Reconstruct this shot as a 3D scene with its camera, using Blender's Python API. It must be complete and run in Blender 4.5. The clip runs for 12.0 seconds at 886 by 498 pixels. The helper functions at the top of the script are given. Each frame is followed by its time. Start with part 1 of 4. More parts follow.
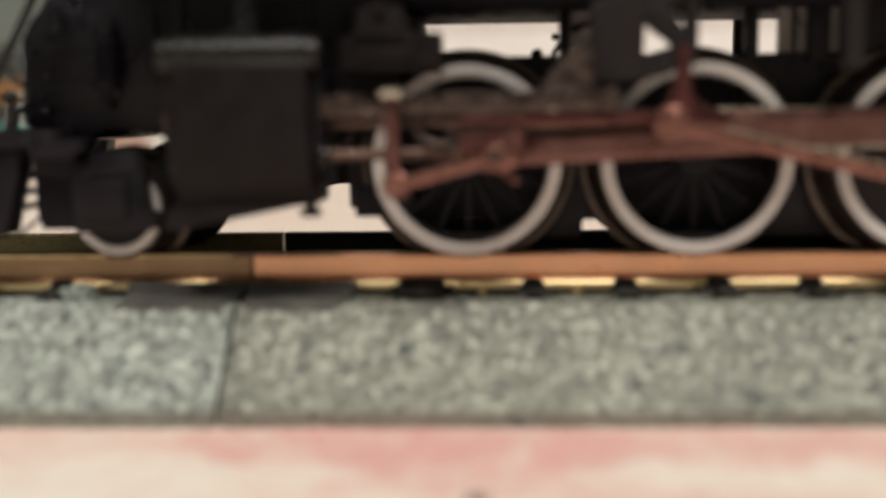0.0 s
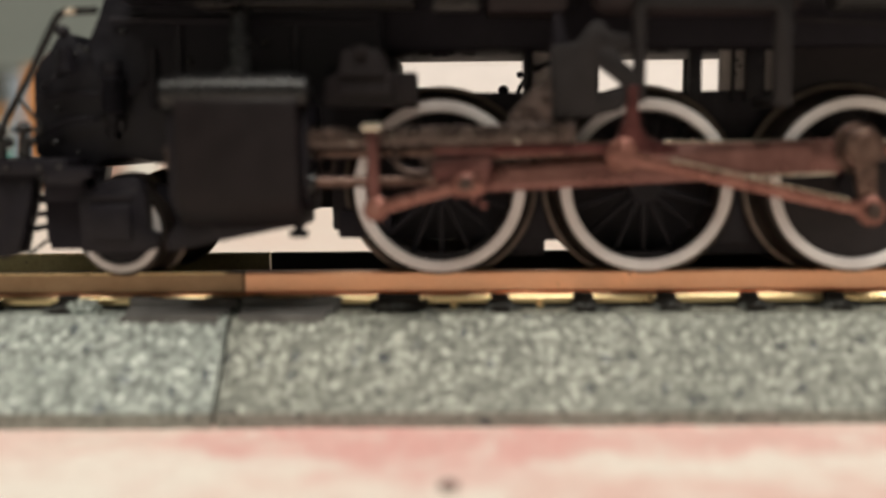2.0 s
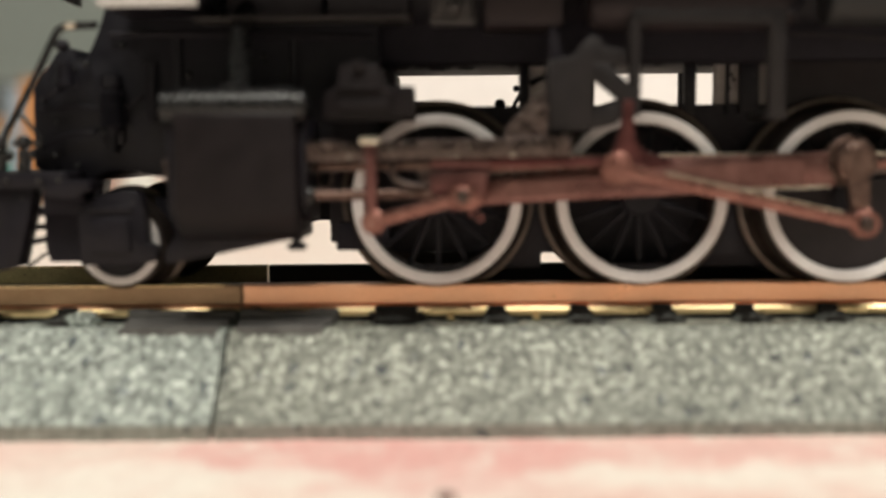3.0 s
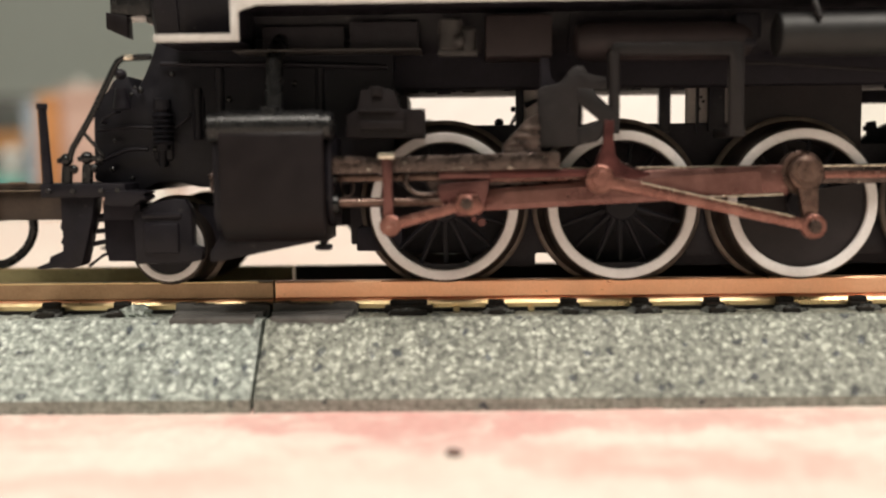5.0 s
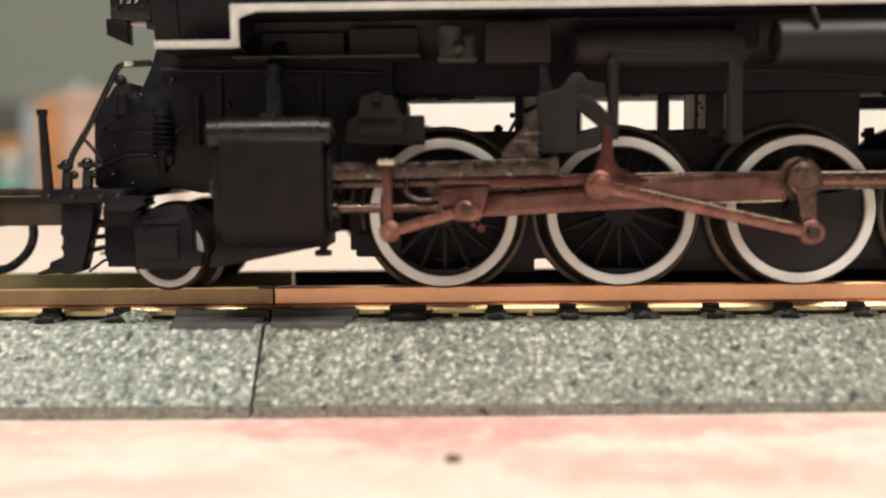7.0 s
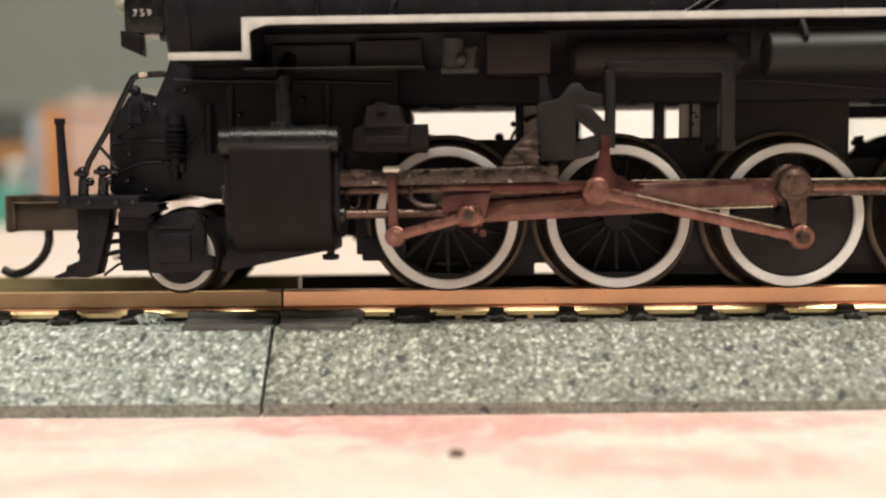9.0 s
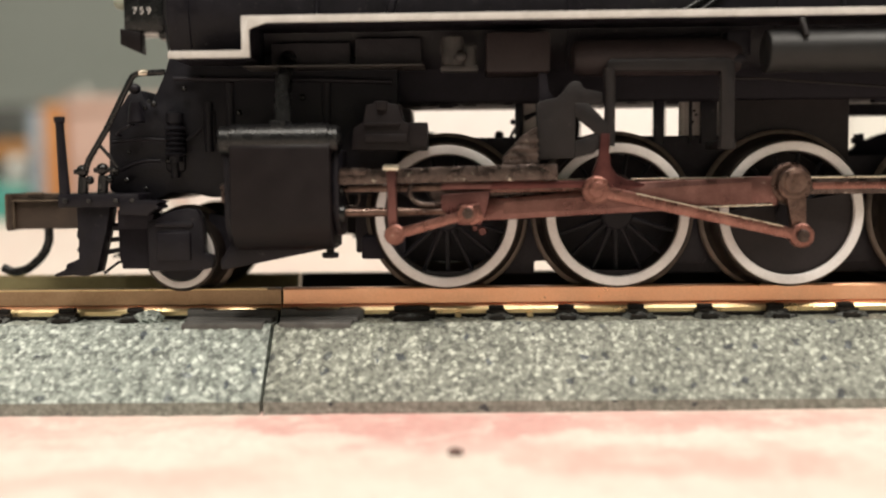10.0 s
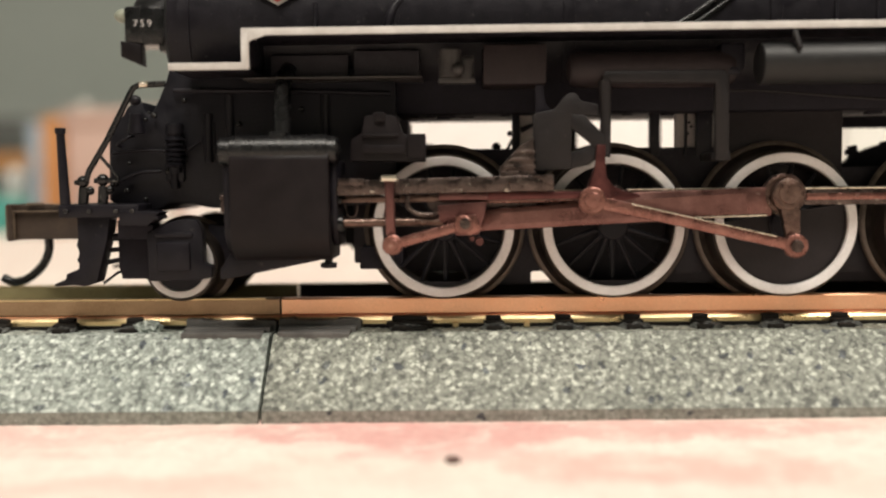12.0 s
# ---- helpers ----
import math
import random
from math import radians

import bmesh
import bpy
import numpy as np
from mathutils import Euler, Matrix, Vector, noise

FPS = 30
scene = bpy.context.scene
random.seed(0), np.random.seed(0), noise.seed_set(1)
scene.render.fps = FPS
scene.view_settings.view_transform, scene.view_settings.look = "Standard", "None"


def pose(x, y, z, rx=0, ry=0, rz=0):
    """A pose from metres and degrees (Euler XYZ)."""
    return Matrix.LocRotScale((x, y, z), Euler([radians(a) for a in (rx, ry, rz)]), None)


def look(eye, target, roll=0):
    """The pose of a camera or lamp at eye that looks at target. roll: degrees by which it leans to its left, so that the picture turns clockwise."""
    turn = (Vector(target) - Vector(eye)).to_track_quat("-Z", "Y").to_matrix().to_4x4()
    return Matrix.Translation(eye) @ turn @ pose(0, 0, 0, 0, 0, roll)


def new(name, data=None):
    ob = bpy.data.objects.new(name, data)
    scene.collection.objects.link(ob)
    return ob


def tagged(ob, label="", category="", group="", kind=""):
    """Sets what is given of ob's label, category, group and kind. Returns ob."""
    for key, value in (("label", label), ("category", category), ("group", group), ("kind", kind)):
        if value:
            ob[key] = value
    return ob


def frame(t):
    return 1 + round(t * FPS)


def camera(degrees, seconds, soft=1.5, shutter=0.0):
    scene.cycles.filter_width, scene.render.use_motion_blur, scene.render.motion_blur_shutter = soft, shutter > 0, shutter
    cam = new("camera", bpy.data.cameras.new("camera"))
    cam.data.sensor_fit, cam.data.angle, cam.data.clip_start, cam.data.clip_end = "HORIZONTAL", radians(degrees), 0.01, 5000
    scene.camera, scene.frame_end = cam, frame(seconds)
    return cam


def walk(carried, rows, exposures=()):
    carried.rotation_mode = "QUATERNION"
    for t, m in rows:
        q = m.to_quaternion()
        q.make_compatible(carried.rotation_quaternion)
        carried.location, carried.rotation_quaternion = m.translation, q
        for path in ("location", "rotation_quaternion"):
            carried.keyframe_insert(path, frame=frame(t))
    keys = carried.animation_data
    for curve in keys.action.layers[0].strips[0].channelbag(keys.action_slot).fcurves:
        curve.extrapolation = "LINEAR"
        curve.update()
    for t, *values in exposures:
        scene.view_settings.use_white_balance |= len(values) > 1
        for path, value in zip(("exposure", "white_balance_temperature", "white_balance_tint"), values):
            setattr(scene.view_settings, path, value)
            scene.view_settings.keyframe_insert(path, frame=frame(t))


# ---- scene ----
MM = 0.001
cam = camera(47.8, 12.0, soft=2.2)
cam.data.dof.use_dof = True
cam.data.dof.focus_distance = 0.069
cam.data.dof.aperture_fstop = 19.8
# seconds, eye and aim in millimetres, roll
PATH = [
    (0.0, (12.80, -52.85, 14.36), (9.78, 11.35, 5.69), -0.68),
    (0.5, (12.50, -57.11, 14.78), (10.50, 7.27, 8.23), -0.60),
    (1.0, (12.95, -58.45, 14.89), (11.95, 5.88, 7.58), -0.47),
    (1.5, (12.90, -58.65, 14.85), (11.82, 5.80, 8.72), -0.48),
    (2.0, (12.93, -58.25, 14.78), (11.66, 6.09, 7.60), -0.51),
    (2.5, (12.96, -58.74, 14.76), (11.79, 5.67, 8.20), -0.48),
    (3.0, (12.88, -58.63, 14.85), (11.87, 5.79, 8.44), -0.51),
    (3.2, (13.14, -61.73, 15.18), (11.79, 2.55, 7.51), -0.60),
    (4.8, (12.75, -67.70, 14.99), (11.73, -3.23, 9.03), -0.57),
    (5.0, (12.77, -67.35, 15.03), (11.57, -2.86, 9.32), -0.65),
    (5.5, (12.83, -67.41, 15.14), (11.61, -2.92, 9.42), -0.62),
    (6.0, (12.84, -67.48, 15.14), (11.61, -2.98, 9.66), -0.62),
    (6.5, (12.80, -67.44, 15.11), (11.62, -2.93, 9.65), -0.60),
    (7.0, (12.74, -67.49, 15.14), (11.62, -2.98, 9.71), -0.61),
    (7.2, (12.78, -67.74, 15.10), (11.68, -3.17, 10.33), -0.51),
    (8.8, (12.62, -69.76, 15.00), (11.45, -5.20, 10.21), -0.60),
    (9.0, (12.62, -69.80, 15.13), (11.45, -5.25, 10.17), -0.61),
    (9.5, (12.64, -69.73, 15.17), (11.45, -5.20, 10.01), -0.62),
    (10.0, (12.72, -69.81, 15.28), (11.48, -5.28, 10.06), -0.62),
    (10.5, (12.71, -70.58, 15.32), (11.88, -6.04, 10.24), -0.57),
    (11.0, (12.67, -70.24, 15.11), (11.68, -5.68, 10.24), -0.60),
    (11.5, (12.72, -70.41, 15.21), (11.66, -5.81, 10.87), -0.61),
    (12.0, (12.75, -70.37, 15.12), (11.66, -5.78, 10.75), -0.59),
]
walk(cam, [(t, look([c * MM for c in eye], [c * MM for c in aim], roll)) for t, eye, aim, roll in PATH],
     [(0.0, -0.38, 6280, 9), (0.5, -0.33, 6200, 6), (1.0, -0.36, 6280, 10), (1.5, -0.5, 6300, 10), (2.0, -0.28, 6260, 9), (2.5, -0.14, 6220, 7), (3.0, -0.10, 6220, 7), (5.0, 0.03, 6380, 10), (12.0, 0.05, 6350, 9)])

# ---- world and light ----
world = bpy.data.worlds.new("world")
scene.world = world
world.use_nodes = True
world.node_tree.nodes["Background"].inputs[0].default_value = (1.0, 0.9, 0.78, 1)
world.node_tree.nodes["Background"].inputs[1].default_value = 0.1


def area_lamp(name, eye, target, sx, sy, watts, colour):
    data = bpy.data.lights.new(name, "AREA")
    data.shape, data.size, data.size_y = "RECTANGLE", sx, sy
    data.energy, data.color = watts, colour
    ob = new(name, data)
    ob.matrix_world = look(eye, target)
    return ob


area_lamp("ceiling_light", (0.35, -0.6, 1.45), (0.05, 0, 0), 1.7, 0.6, 41, (1.0, 0.915, 0.80))


# ---- materials ----
def material(name):
    m = bpy.data.materials.new(name)
    m.use_nodes = True
    nt = m.node_tree
    return m, nt, nt.nodes["Principled BSDF"]


def node(nt, kind, **settings):
    n = nt.nodes.new(kind)
    for key, value in settings.items():
        n.inputs[key.replace("_", " ")].default_value = value
    return n


def ramp(nt, source, stops):
    r = nt.nodes.new("ShaderNodeValToRGB")
    els = r.color_ramp.elements
    while len(els) < len(stops):
        els.new(0.5)
    for el, (p, c) in zip(els, stops):
        el.position, el.color = p, (*c, 1)
    nt.links.new(source, r.inputs[0])
    return r.outputs[0]


def coords(nt):
    return nt.nodes.new("ShaderNodeTexCoord").outputs["Object"]


def bump(nt, bsdf, height, strength, distance):
    b = node(nt, "ShaderNodeBump", Strength=strength, Distance=distance)
    nt.links.new(height, b.inputs["Height"])
    nt.links.new(b.outputs[0], bsdf.inputs["Normal"])


def mix(nt, fac, a, b, blend="MIX"):
    m = nt.nodes.new("ShaderNodeMix")
    m.data_type, m.blend_type = "RGBA", blend
    for i, v in ((0, fac), (6, a), (7, b)):
        if isinstance(v, (int, float)):
            m.inputs[i].default_value = v
        elif isinstance(v, tuple):
            m.inputs[i].default_value = (*v, 1)
        else:
            nt.links.new(v, m.inputs[i])
    return m.outputs[2]


def worn(name, low, high, rough=(0.4, 0.6), metal=0.0, scale=900.0, relief=0.00002, fine=6000.0, spec=0.5, speckle=0.14, wear_glint=None, amount=0.66):
    """Paint, plastic or metal: two scales of colour, uneven gloss, fine relief. Scales are per metre."""
    m, nt, b = material(name)
    co = coords(nt)
    n1 = node(nt, "ShaderNodeTexNoise", Scale=scale, Detail=4.0, Roughness=0.6)
    n2 = node(nt, "ShaderNodeTexNoise", Scale=fine, Detail=3.0, Roughness=0.6)
    nt.links.new(co, n1.inputs["Vector"]), nt.links.new(co, n2.inputs["Vector"])
    c1 = ramp(nt, n1.outputs[0], [(0.3, low), (0.7, high)])
    c2 = ramp(nt, n2.outputs[0], [(0.3, (1 - speckle,) * 3), (0.7, (1 + speckle / 2,) * 3)])
    c = mix(nt, 1.0, c1, c2, "MULTIPLY")
    # second-tone flecks: wear and dirt, and painted glints on blacks and bare metal
    if wear_glint:
        n3 = node(nt, "ShaderNodeTexNoise", Scale=fine * 0.35, Detail=6.0, Roughness=0.7)
        nt.links.new(co, n3.inputs["Vector"])
        c = mix(nt, ramp(nt, n3.outputs[0], [(amount, (0, 0, 0)), (amount + 0.07, (1, 1, 1))]), c, wear_glint)
    nt.links.new(c, b.inputs["Base Color"])
    r = ramp(nt, n1.outputs[0], [(0.3, (rough[0],) * 3), (0.7, (rough[1],) * 3)])
    nt.links.new(r, b.inputs["Roughness"])
    b.inputs["Metallic"].default_value = metal
    b.inputs["Specular IOR Level"].default_value = spec
    bump(nt, b, n2.outputs[0], 0.5, relief)
    return m


BLACK = worn("black_paint", (0.0085, 0.0074, 0.0104), (0.0145, 0.0127, 0.0172), (0.30, 0.52), spec=0.22, relief=0.00004, wear_glint=(0.05, 0.047, 0.045), amount=0.62)
BLACK_GLOSS = worn("black_enamel", (0.006, 0.0059, 0.0064), (0.010, 0.0098, 0.0105), (0.13, 0.36), spec=0.42, relief=0.00002, wear_glint=(0.07, 0.068, 0.064), amount=0.62)
SOOT = worn("soot_black", (0.0145, 0.0130, 0.0175), (0.022, 0.0198, 0.0255), (0.5, 0.7), spec=0.12, relief=0.00004, wear_glint=(0.03, 0.027, 0.026), amount=0.63)
# lighter copies of the blacks: colour lifted for parts in deep shade
LIFTED_BLACK = worn("shade_lifted_black_plastic", (0.032, 0.029, 0.034), (0.048, 0.044, 0.050), (0.5, 0.7), spec=0.2, relief=0.00004, wear_glint=(0.09, 0.08, 0.075), amount=0.66)
LIFTED_BROWN = worn("shade_lifted_brown_plastic", (0.023, 0.0172, 0.0182), (0.034, 0.0255, 0.0268), (0.45, 0.6), spec=0.2, relief=0.00004)
DEEP = worn("deep_black_casting", (0.0095, 0.0090, 0.0122), (0.0145, 0.0138, 0.0178), (0.34, 0.55), spec=0.2, relief=0.00005, wear_glint=(0.05, 0.047, 0.045), amount=0.68)
# lighter grey that paints the ledge's line highlight and the pump's glint
LEDGE = worn("highlight_grey_plastic", (0.032, 0.029, 0.029), (0.066, 0.061, 0.059), (0.35, 0.5), spec=0.3, relief=0.00004)
BROWN_BLACK = worn("brown_black_plastic", (0.0080, 0.0058, 0.0066), (0.0124, 0.0090, 0.0100), (0.4, 0.52), spec=0.2)
BROWN_GREY = worn("brown_grey_plastic", (0.019, 0.0155, 0.0165), (0.029, 0.0235, 0.025), (0.45, 0.6), spec=0.25)
LIGHT_GREY = worn("light_grey_plastic", (0.34, 0.30, 0.28), (0.44, 0.40, 0.375), (0.45, 0.6))
GREY = worn("dark_grey_plastic", (0.0098, 0.0080, 0.0085), (0.0168, 0.0138, 0.0145), (0.38, 0.6), spec=0.3, relief=0.00005, wear_glint=(0.10, 0.09, 0.085), amount=0.66)
TANK_GREY = worn("dark_grey_tank_paint", (0.012, 0.0118, 0.012), (0.02, 0.0195, 0.020), (0.40, 0.5), spec=0.34, relief=0.00003)
WHITE = worn("white_paint", (0.50, 0.475, 0.45), (0.66, 0.635, 0.61), (0.45, 0.65), scale=900, speckle=0.06, wear_glint=(0.22, 0.19, 0.17), amount=0.70)
TYRE_WHITE = worn("white_tyre_paint", (0.76, 0.715, 0.705), (0.88, 0.85, 0.835), (0.45, 0.65), scale=420, speckle=0.08, wear_glint=(0.12, 0.09, 0.08), amount=0.69)
ROD = worn("reddish_nickel", (0.20, 0.090, 0.075), (0.37, 0.183, 0.150), (0.18, 0.40), 0.9, 900, relief=0.00006, wear_glint=(0.8, 0.62, 0.53), amount=0.645)
ROD_RED = worn("red_tinted_metal", (0.085, 0.032, 0.031), (0.155, 0.058, 0.054), (0.26, 0.42), 0.85, 700, relief=0.00004)
ROD_DARK = worn("dark_reddish_metal", (0.105, 0.046, 0.044), (0.215, 0.104, 0.094), (0.24, 0.42), 0.9, 480, relief=0.00005, wear_glint=(0.5, 0.33, 0.28), amount=0.66)
ROD_TAN = worn("tan_nickel", (0.135, 0.064, 0.057), (0.27, 0.143, 0.125), (0.22, 0.42), 0.9, 480, relief=0.00005, wear_glint=(0.5, 0.36, 0.3), amount=0.66)
STEEL = worn("dull_steel", (0.046, 0.034, 0.031), (0.155, 0.117, 0.104), (0.18, 0.42), 0.9, 1300, relief=0.00007, wear_glint=(0.62, 0.58, 0.50), amount=0.63)
ROD_BROWN = worn("brownish_steel", (0.075, 0.047, 0.040), (0.22, 0.145, 0.118), (0.2, 0.42), 0.9, 1200, relief=0.00006, wear_glint=(0.6, 0.5, 0.42), amount=0.64)
# bright nickel: painted glints on rod edges and brace, also the lever cap
NICKEL = worn("glint_and_cap_nickel", (0.62, 0.54, 0.43), (0.86, 0.79, 0.66), (0.12, 0.3), 0.9, 1800, relief=0.00004, wear_glint=(0.2, 0.15, 0.12), amount=0.58)
KNOB = worn("handled_dark_metal", (0.02, 0.02, 0.024), (0.09, 0.086, 0.086), (0.14, 0.3), 0.8, 1600, relief=0.00005)
# tyre metal in two tones: dark for the gap, lighter for the lit rim
TREAD = worn("dark_tyre_metal", (0.03, 0.025, 0.022), (0.085, 0.066, 0.056), (0.3, 0.46), 0.6, 1000)
FLANGE = worn("lit_bronze_flange", (0.13, 0.105, 0.086), (0.25, 0.20, 0.165), (0.34, 0.5), 0.25, 1200, wear_glint=(0.08, 0.06, 0.05), amount=0.62)
RAIL = worn("coppery_rail_metal", (0.90, 0.46, 0.26), (1.0, 0.58, 0.36), (0.26, 0.42), 0.7, 350, speckle=0.08, wear_glint=(0.35, 0.14, 0.07), amount=0.66)
# dark copy of the rail metal: shade under the locomotive painted into it
RAIL_FAR = worn("shaded_rail_metal", (0.016, 0.012, 0.011), (0.03, 0.024, 0.022), (0.4, 0.55), 0.3, 350)
RAIL_OLIVE = worn("olive_tarnished_rail_metal", (0.36, 0.30, 0.15), (0.52, 0.44, 0.24), (0.26, 0.42), 0.4, 420, wear_glint=(0.12, 0.09, 0.06), amount=0.64)
RAIL_DULL = worn("tarnished_rail_metal", (0.29, 0.185, 0.105), (0.48, 0.325, 0.195), (0.36, 0.5), 0.75, 350)
FOOT = worn("brass_rail_foot", (0.82, 0.60, 0.31), (0.95, 0.76, 0.44), (0.22, 0.40), 0.9, 500, speckle=0.08)
TIE = worn("black_tie_plastic", (0.008, 0.007, 0.006), (0.018, 0.015, 0.012), (0.5, 0.7), spec=0.2)
JOINER = worn("grey_joiner_plastic", (0.09, 0.086, 0.082), (0.15, 0.145, 0.138), (0.55, 0.7), spec=0.2)
LENS = worn("pale_lamp_lens", (0.26, 0.28, 0.22), (0.38, 0.40, 0.33), (0.15, 0.25))
EMBLEM_RED = worn("emblem_red", (0.42, 0.05, 0.04), (0.52, 0.08, 0.06), (0.4, 0.5))
COUPLER = worn("brown_coupler_plastic", (0.034, 0.022, 0.016), (0.058, 0.039, 0.028), (0.32, 0.48), spec=0.4, wear_glint=(0.2, 0.15, 0.11), amount=0.66)


def ballast_material(name, dark, mid, light):
    """Grey printed stone grain: cells of three tones with dark and white specks."""
    m, nt, b = material(name)
    co = coords(nt)
    g = node(nt, "ShaderNodeTexVoronoi", Scale=3000.0)
    v2 = node(nt, "ShaderNodeTexVoronoi", Scale=2100.0)
    n = node(nt, "ShaderNodeTexNoise", Scale=140.0, Detail=3.0)
    f = node(nt, "ShaderNodeTexNoise", Scale=2300.0, Detail=3.0, Roughness=0.6)
    w = node(nt, "ShaderNodeTexNoise", Scale=4200.0, Detail=2.0)
    for x in (n, f, w):
        nt.links.new(co, x.inputs["Vector"])
    # ragged grains: the cells are read at wavering places
    shift = nt.nodes.new("ShaderNodeVectorMath")
    shift.operation = "MULTIPLY_ADD"
    shift.inputs[1].default_value, shift.inputs[2].default_value = (0.00022,) * 3, (-0.00011,) * 3
    nt.links.new(w.outputs["Color"], shift.inputs[0])
    add = nt.nodes.new("ShaderNodeVectorMath")
    nt.links.new(co, add.inputs[0]), nt.links.new(shift.outputs[0], add.inputs[1])
    for x in (g, v2):
        nt.links.new(add.outputs[0], x.inputs["Vector"])
    grains = ramp(nt, mix(nt, 0.66, g.outputs["Color"], f.outputs[0]), [(0.36, dark), (0.46, mid), (0.54, mid), (0.65, light)])
    # each grain darkens towards its rim: shading of single stones put into the colour
    rim = ramp(nt, g.outputs["Distance"], [(0.12, (1.12,) * 3), (0.42, (1.0,) * 3), (0.75, (0.70,) * 3)])
    coarse = ramp(nt, v2.outputs["Color"], [(0.10, (0.24, 0.26, 0.33)), (0.15, (0.96, 0.96, 0.96)), (0.88, (1.0, 1.0, 1.0)), (0.95, (1.22, 1.23, 1.21))])
    c = mix(nt, 1.0, mix(nt, 1.0, grains, rim, "MULTIPLY"), coarse, "MULTIPLY")
    tone = ramp(nt, n.outputs[0], [(0.3, (0.86, 0.88, 0.85)), (0.7, (1.08, 1.09, 1.07))])
    nt.links.new(mix(nt, 1.0, c, tone, "MULTIPLY"), b.inputs["Base Color"])
    b.inputs["Roughness"].default_value = 0.6
    bump(nt, b, f.outputs[0], 0.6, 0.00008)
    return m


BALLAST_L = ballast_material("pale_grey_ballast", (0.15, 0.163, 0.153), (0.325, 0.356, 0.33), (0.66, 0.70, 0.66))
BALLAST_R = ballast_material("grey_ballast", (0.10, 0.102, 0.088), (0.245, 0.254, 0.219), (0.56, 0.575, 0.51))
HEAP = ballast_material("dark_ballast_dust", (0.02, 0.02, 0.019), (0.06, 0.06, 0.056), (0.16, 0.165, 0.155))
SKIRT = ballast_material("grey_roadbed_edge", (0.20, 0.205, 0.18), (0.27, 0.275, 0.245), (0.36, 0.37, 0.335))


def cloth_material():
    """White cloth with washed-out pink and red blotches drawn out along the track."""
    m, nt, b = material("pink_stained_cloth")
    co = coords(nt)
    n2 = node(nt, "ShaderNodeTexNoise", Scale=1500.0, Detail=4.0, Roughness=0.7)
    nt.links.new(co, n2.inputs["Vector"])
    # ragged edges for the stains
    wob = node(nt, "ShaderNodeTexNoise", Scale=330.0, Detail=9.0, Roughness=0.7)
    nt.links.new(co, wob.inputs["Vector"])
    shift = nt.nodes.new("ShaderNodeVectorMath")
    shift.operation = "MULTIPLY_ADD"
    shift.inputs[1].default_value, shift.inputs[2].default_value = (0.009, 0.007, 0), (-0.0045, -0.0035, 0)
    nt.links.new(wob.outputs["Color"], shift.inputs[0])
    add = nt.nodes.new("ShaderNodeVectorMath")
    add.operation = "ADD"
    nt.links.new(co, add.inputs[0]), nt.links.new(shift.outputs[0], add.inputs[1])
    wide = nt.nodes.new("ShaderNodeMapping")
    wide.inputs["Scale"].default_value = (85.0, 110.0, 1.0)
    nt.links.new(co, wide.inputs["Vector"])
    n = node(nt, "ShaderNodeTexNoise", Scale=1.0, Detail=8.0, Roughness=0.66, Distortion=0.9)
    nt.links.new(wide.outputs[0], n.inputs["Vector"])
    c = ramp(nt, n.outputs[0], [(0.38, (0.85, 0.785, 0.70)), (0.54, (0.83, 0.715, 0.635)), (0.68, (0.80, 0.61, 0.54))])
    mott = node(nt, "ShaderNodeTexNoise", Scale=330.0, Detail=8.0, Roughness=0.72, Distortion=0.6)
    nt.links.new(co, mott.inputs["Vector"])
    pink, rose, cream = (0.77, 0.535, 0.475), (0.73, 0.37, 0.345), (0.85, 0.79, 0.71)
    fleck = ramp(nt, wob.outputs["Fac"], [(0.36, (0.42,) * 3), (0.56, (1.0,) * 3)])
    # x, y, half length, half width in millimetres, strength, colour
    for x, y, rx, ry, power, tone in ((8, -10, 42, 5.0, 0.55, pink), (9.3, -10.4, 12.5, 5.2, 0.85, rose), (12.0, -13.9, 7.5, 4.2, 0.65, rose), (26, -10.6, 13, 2.6, 0.55, rose), (-16, -11, 8, 4, 0.4, rose),
                                      (-1, -14.0, 9, 2.4, 0.9, cream), (20.2, -18.6, 7.0, 3.7, 0.95, pink), (27.6, -18.9, 6.6, 3.5, 0.95, pink), (36, -17, 4.5, 6, 0.9, cream), (25, -14.2, 11, 1.7, 0.9, cream),
                                      (-12.5, -15.4, 5.5, 1.6, 0.7, pink), (-13.5, -17.6, 4.6, 2.4, 1.0, cream), (-3.6, -17.7, 7.0, 2.2, 1.0, cream), (15, -27.5, 26, 7.5, 0.95, cream), (-3.5, -21.6, 9, 2.8, 0.6, pink), (0, 60, 160, 40, 0.15, pink)):
        mp = nt.nodes.new("ShaderNodeMapping")
        mp.inputs["Scale"].default_value = (1000 / rx, 1000 / ry, 0)
        mp.inputs["Location"].default_value = (-x / rx, -y / ry, 0)
        nt.links.new(add.outputs[0], mp.inputs["Vector"])
        g = nt.nodes.new("ShaderNodeTexGradient")
        g.gradient_type = "SPHERICAL"
        nt.links.new(mp.outputs[0], g.inputs["Vector"])
        fac = ramp(nt, g.outputs["Fac"], [(0.06, (0, 0, 0)), (0.24, (power * 0.75,) * 3), (0.6, (power,) * 3)])
        fac = mix(nt, 1.0, fac, fleck, "MULTIPLY")
        c = mix(nt, fac, c, tone)
    c = mix(nt, ramp(nt, mott.outputs[0], [(0.48, (0.0,) * 3), (0.66, (0.45,) * 3)]), c, (0.76, 0.53, 0.475))
    c = mix(nt, ramp(nt, mott.outputs[0], [(0.36, (0.5,) * 3), (0.46, (0.0,) * 3)]), c, cream)
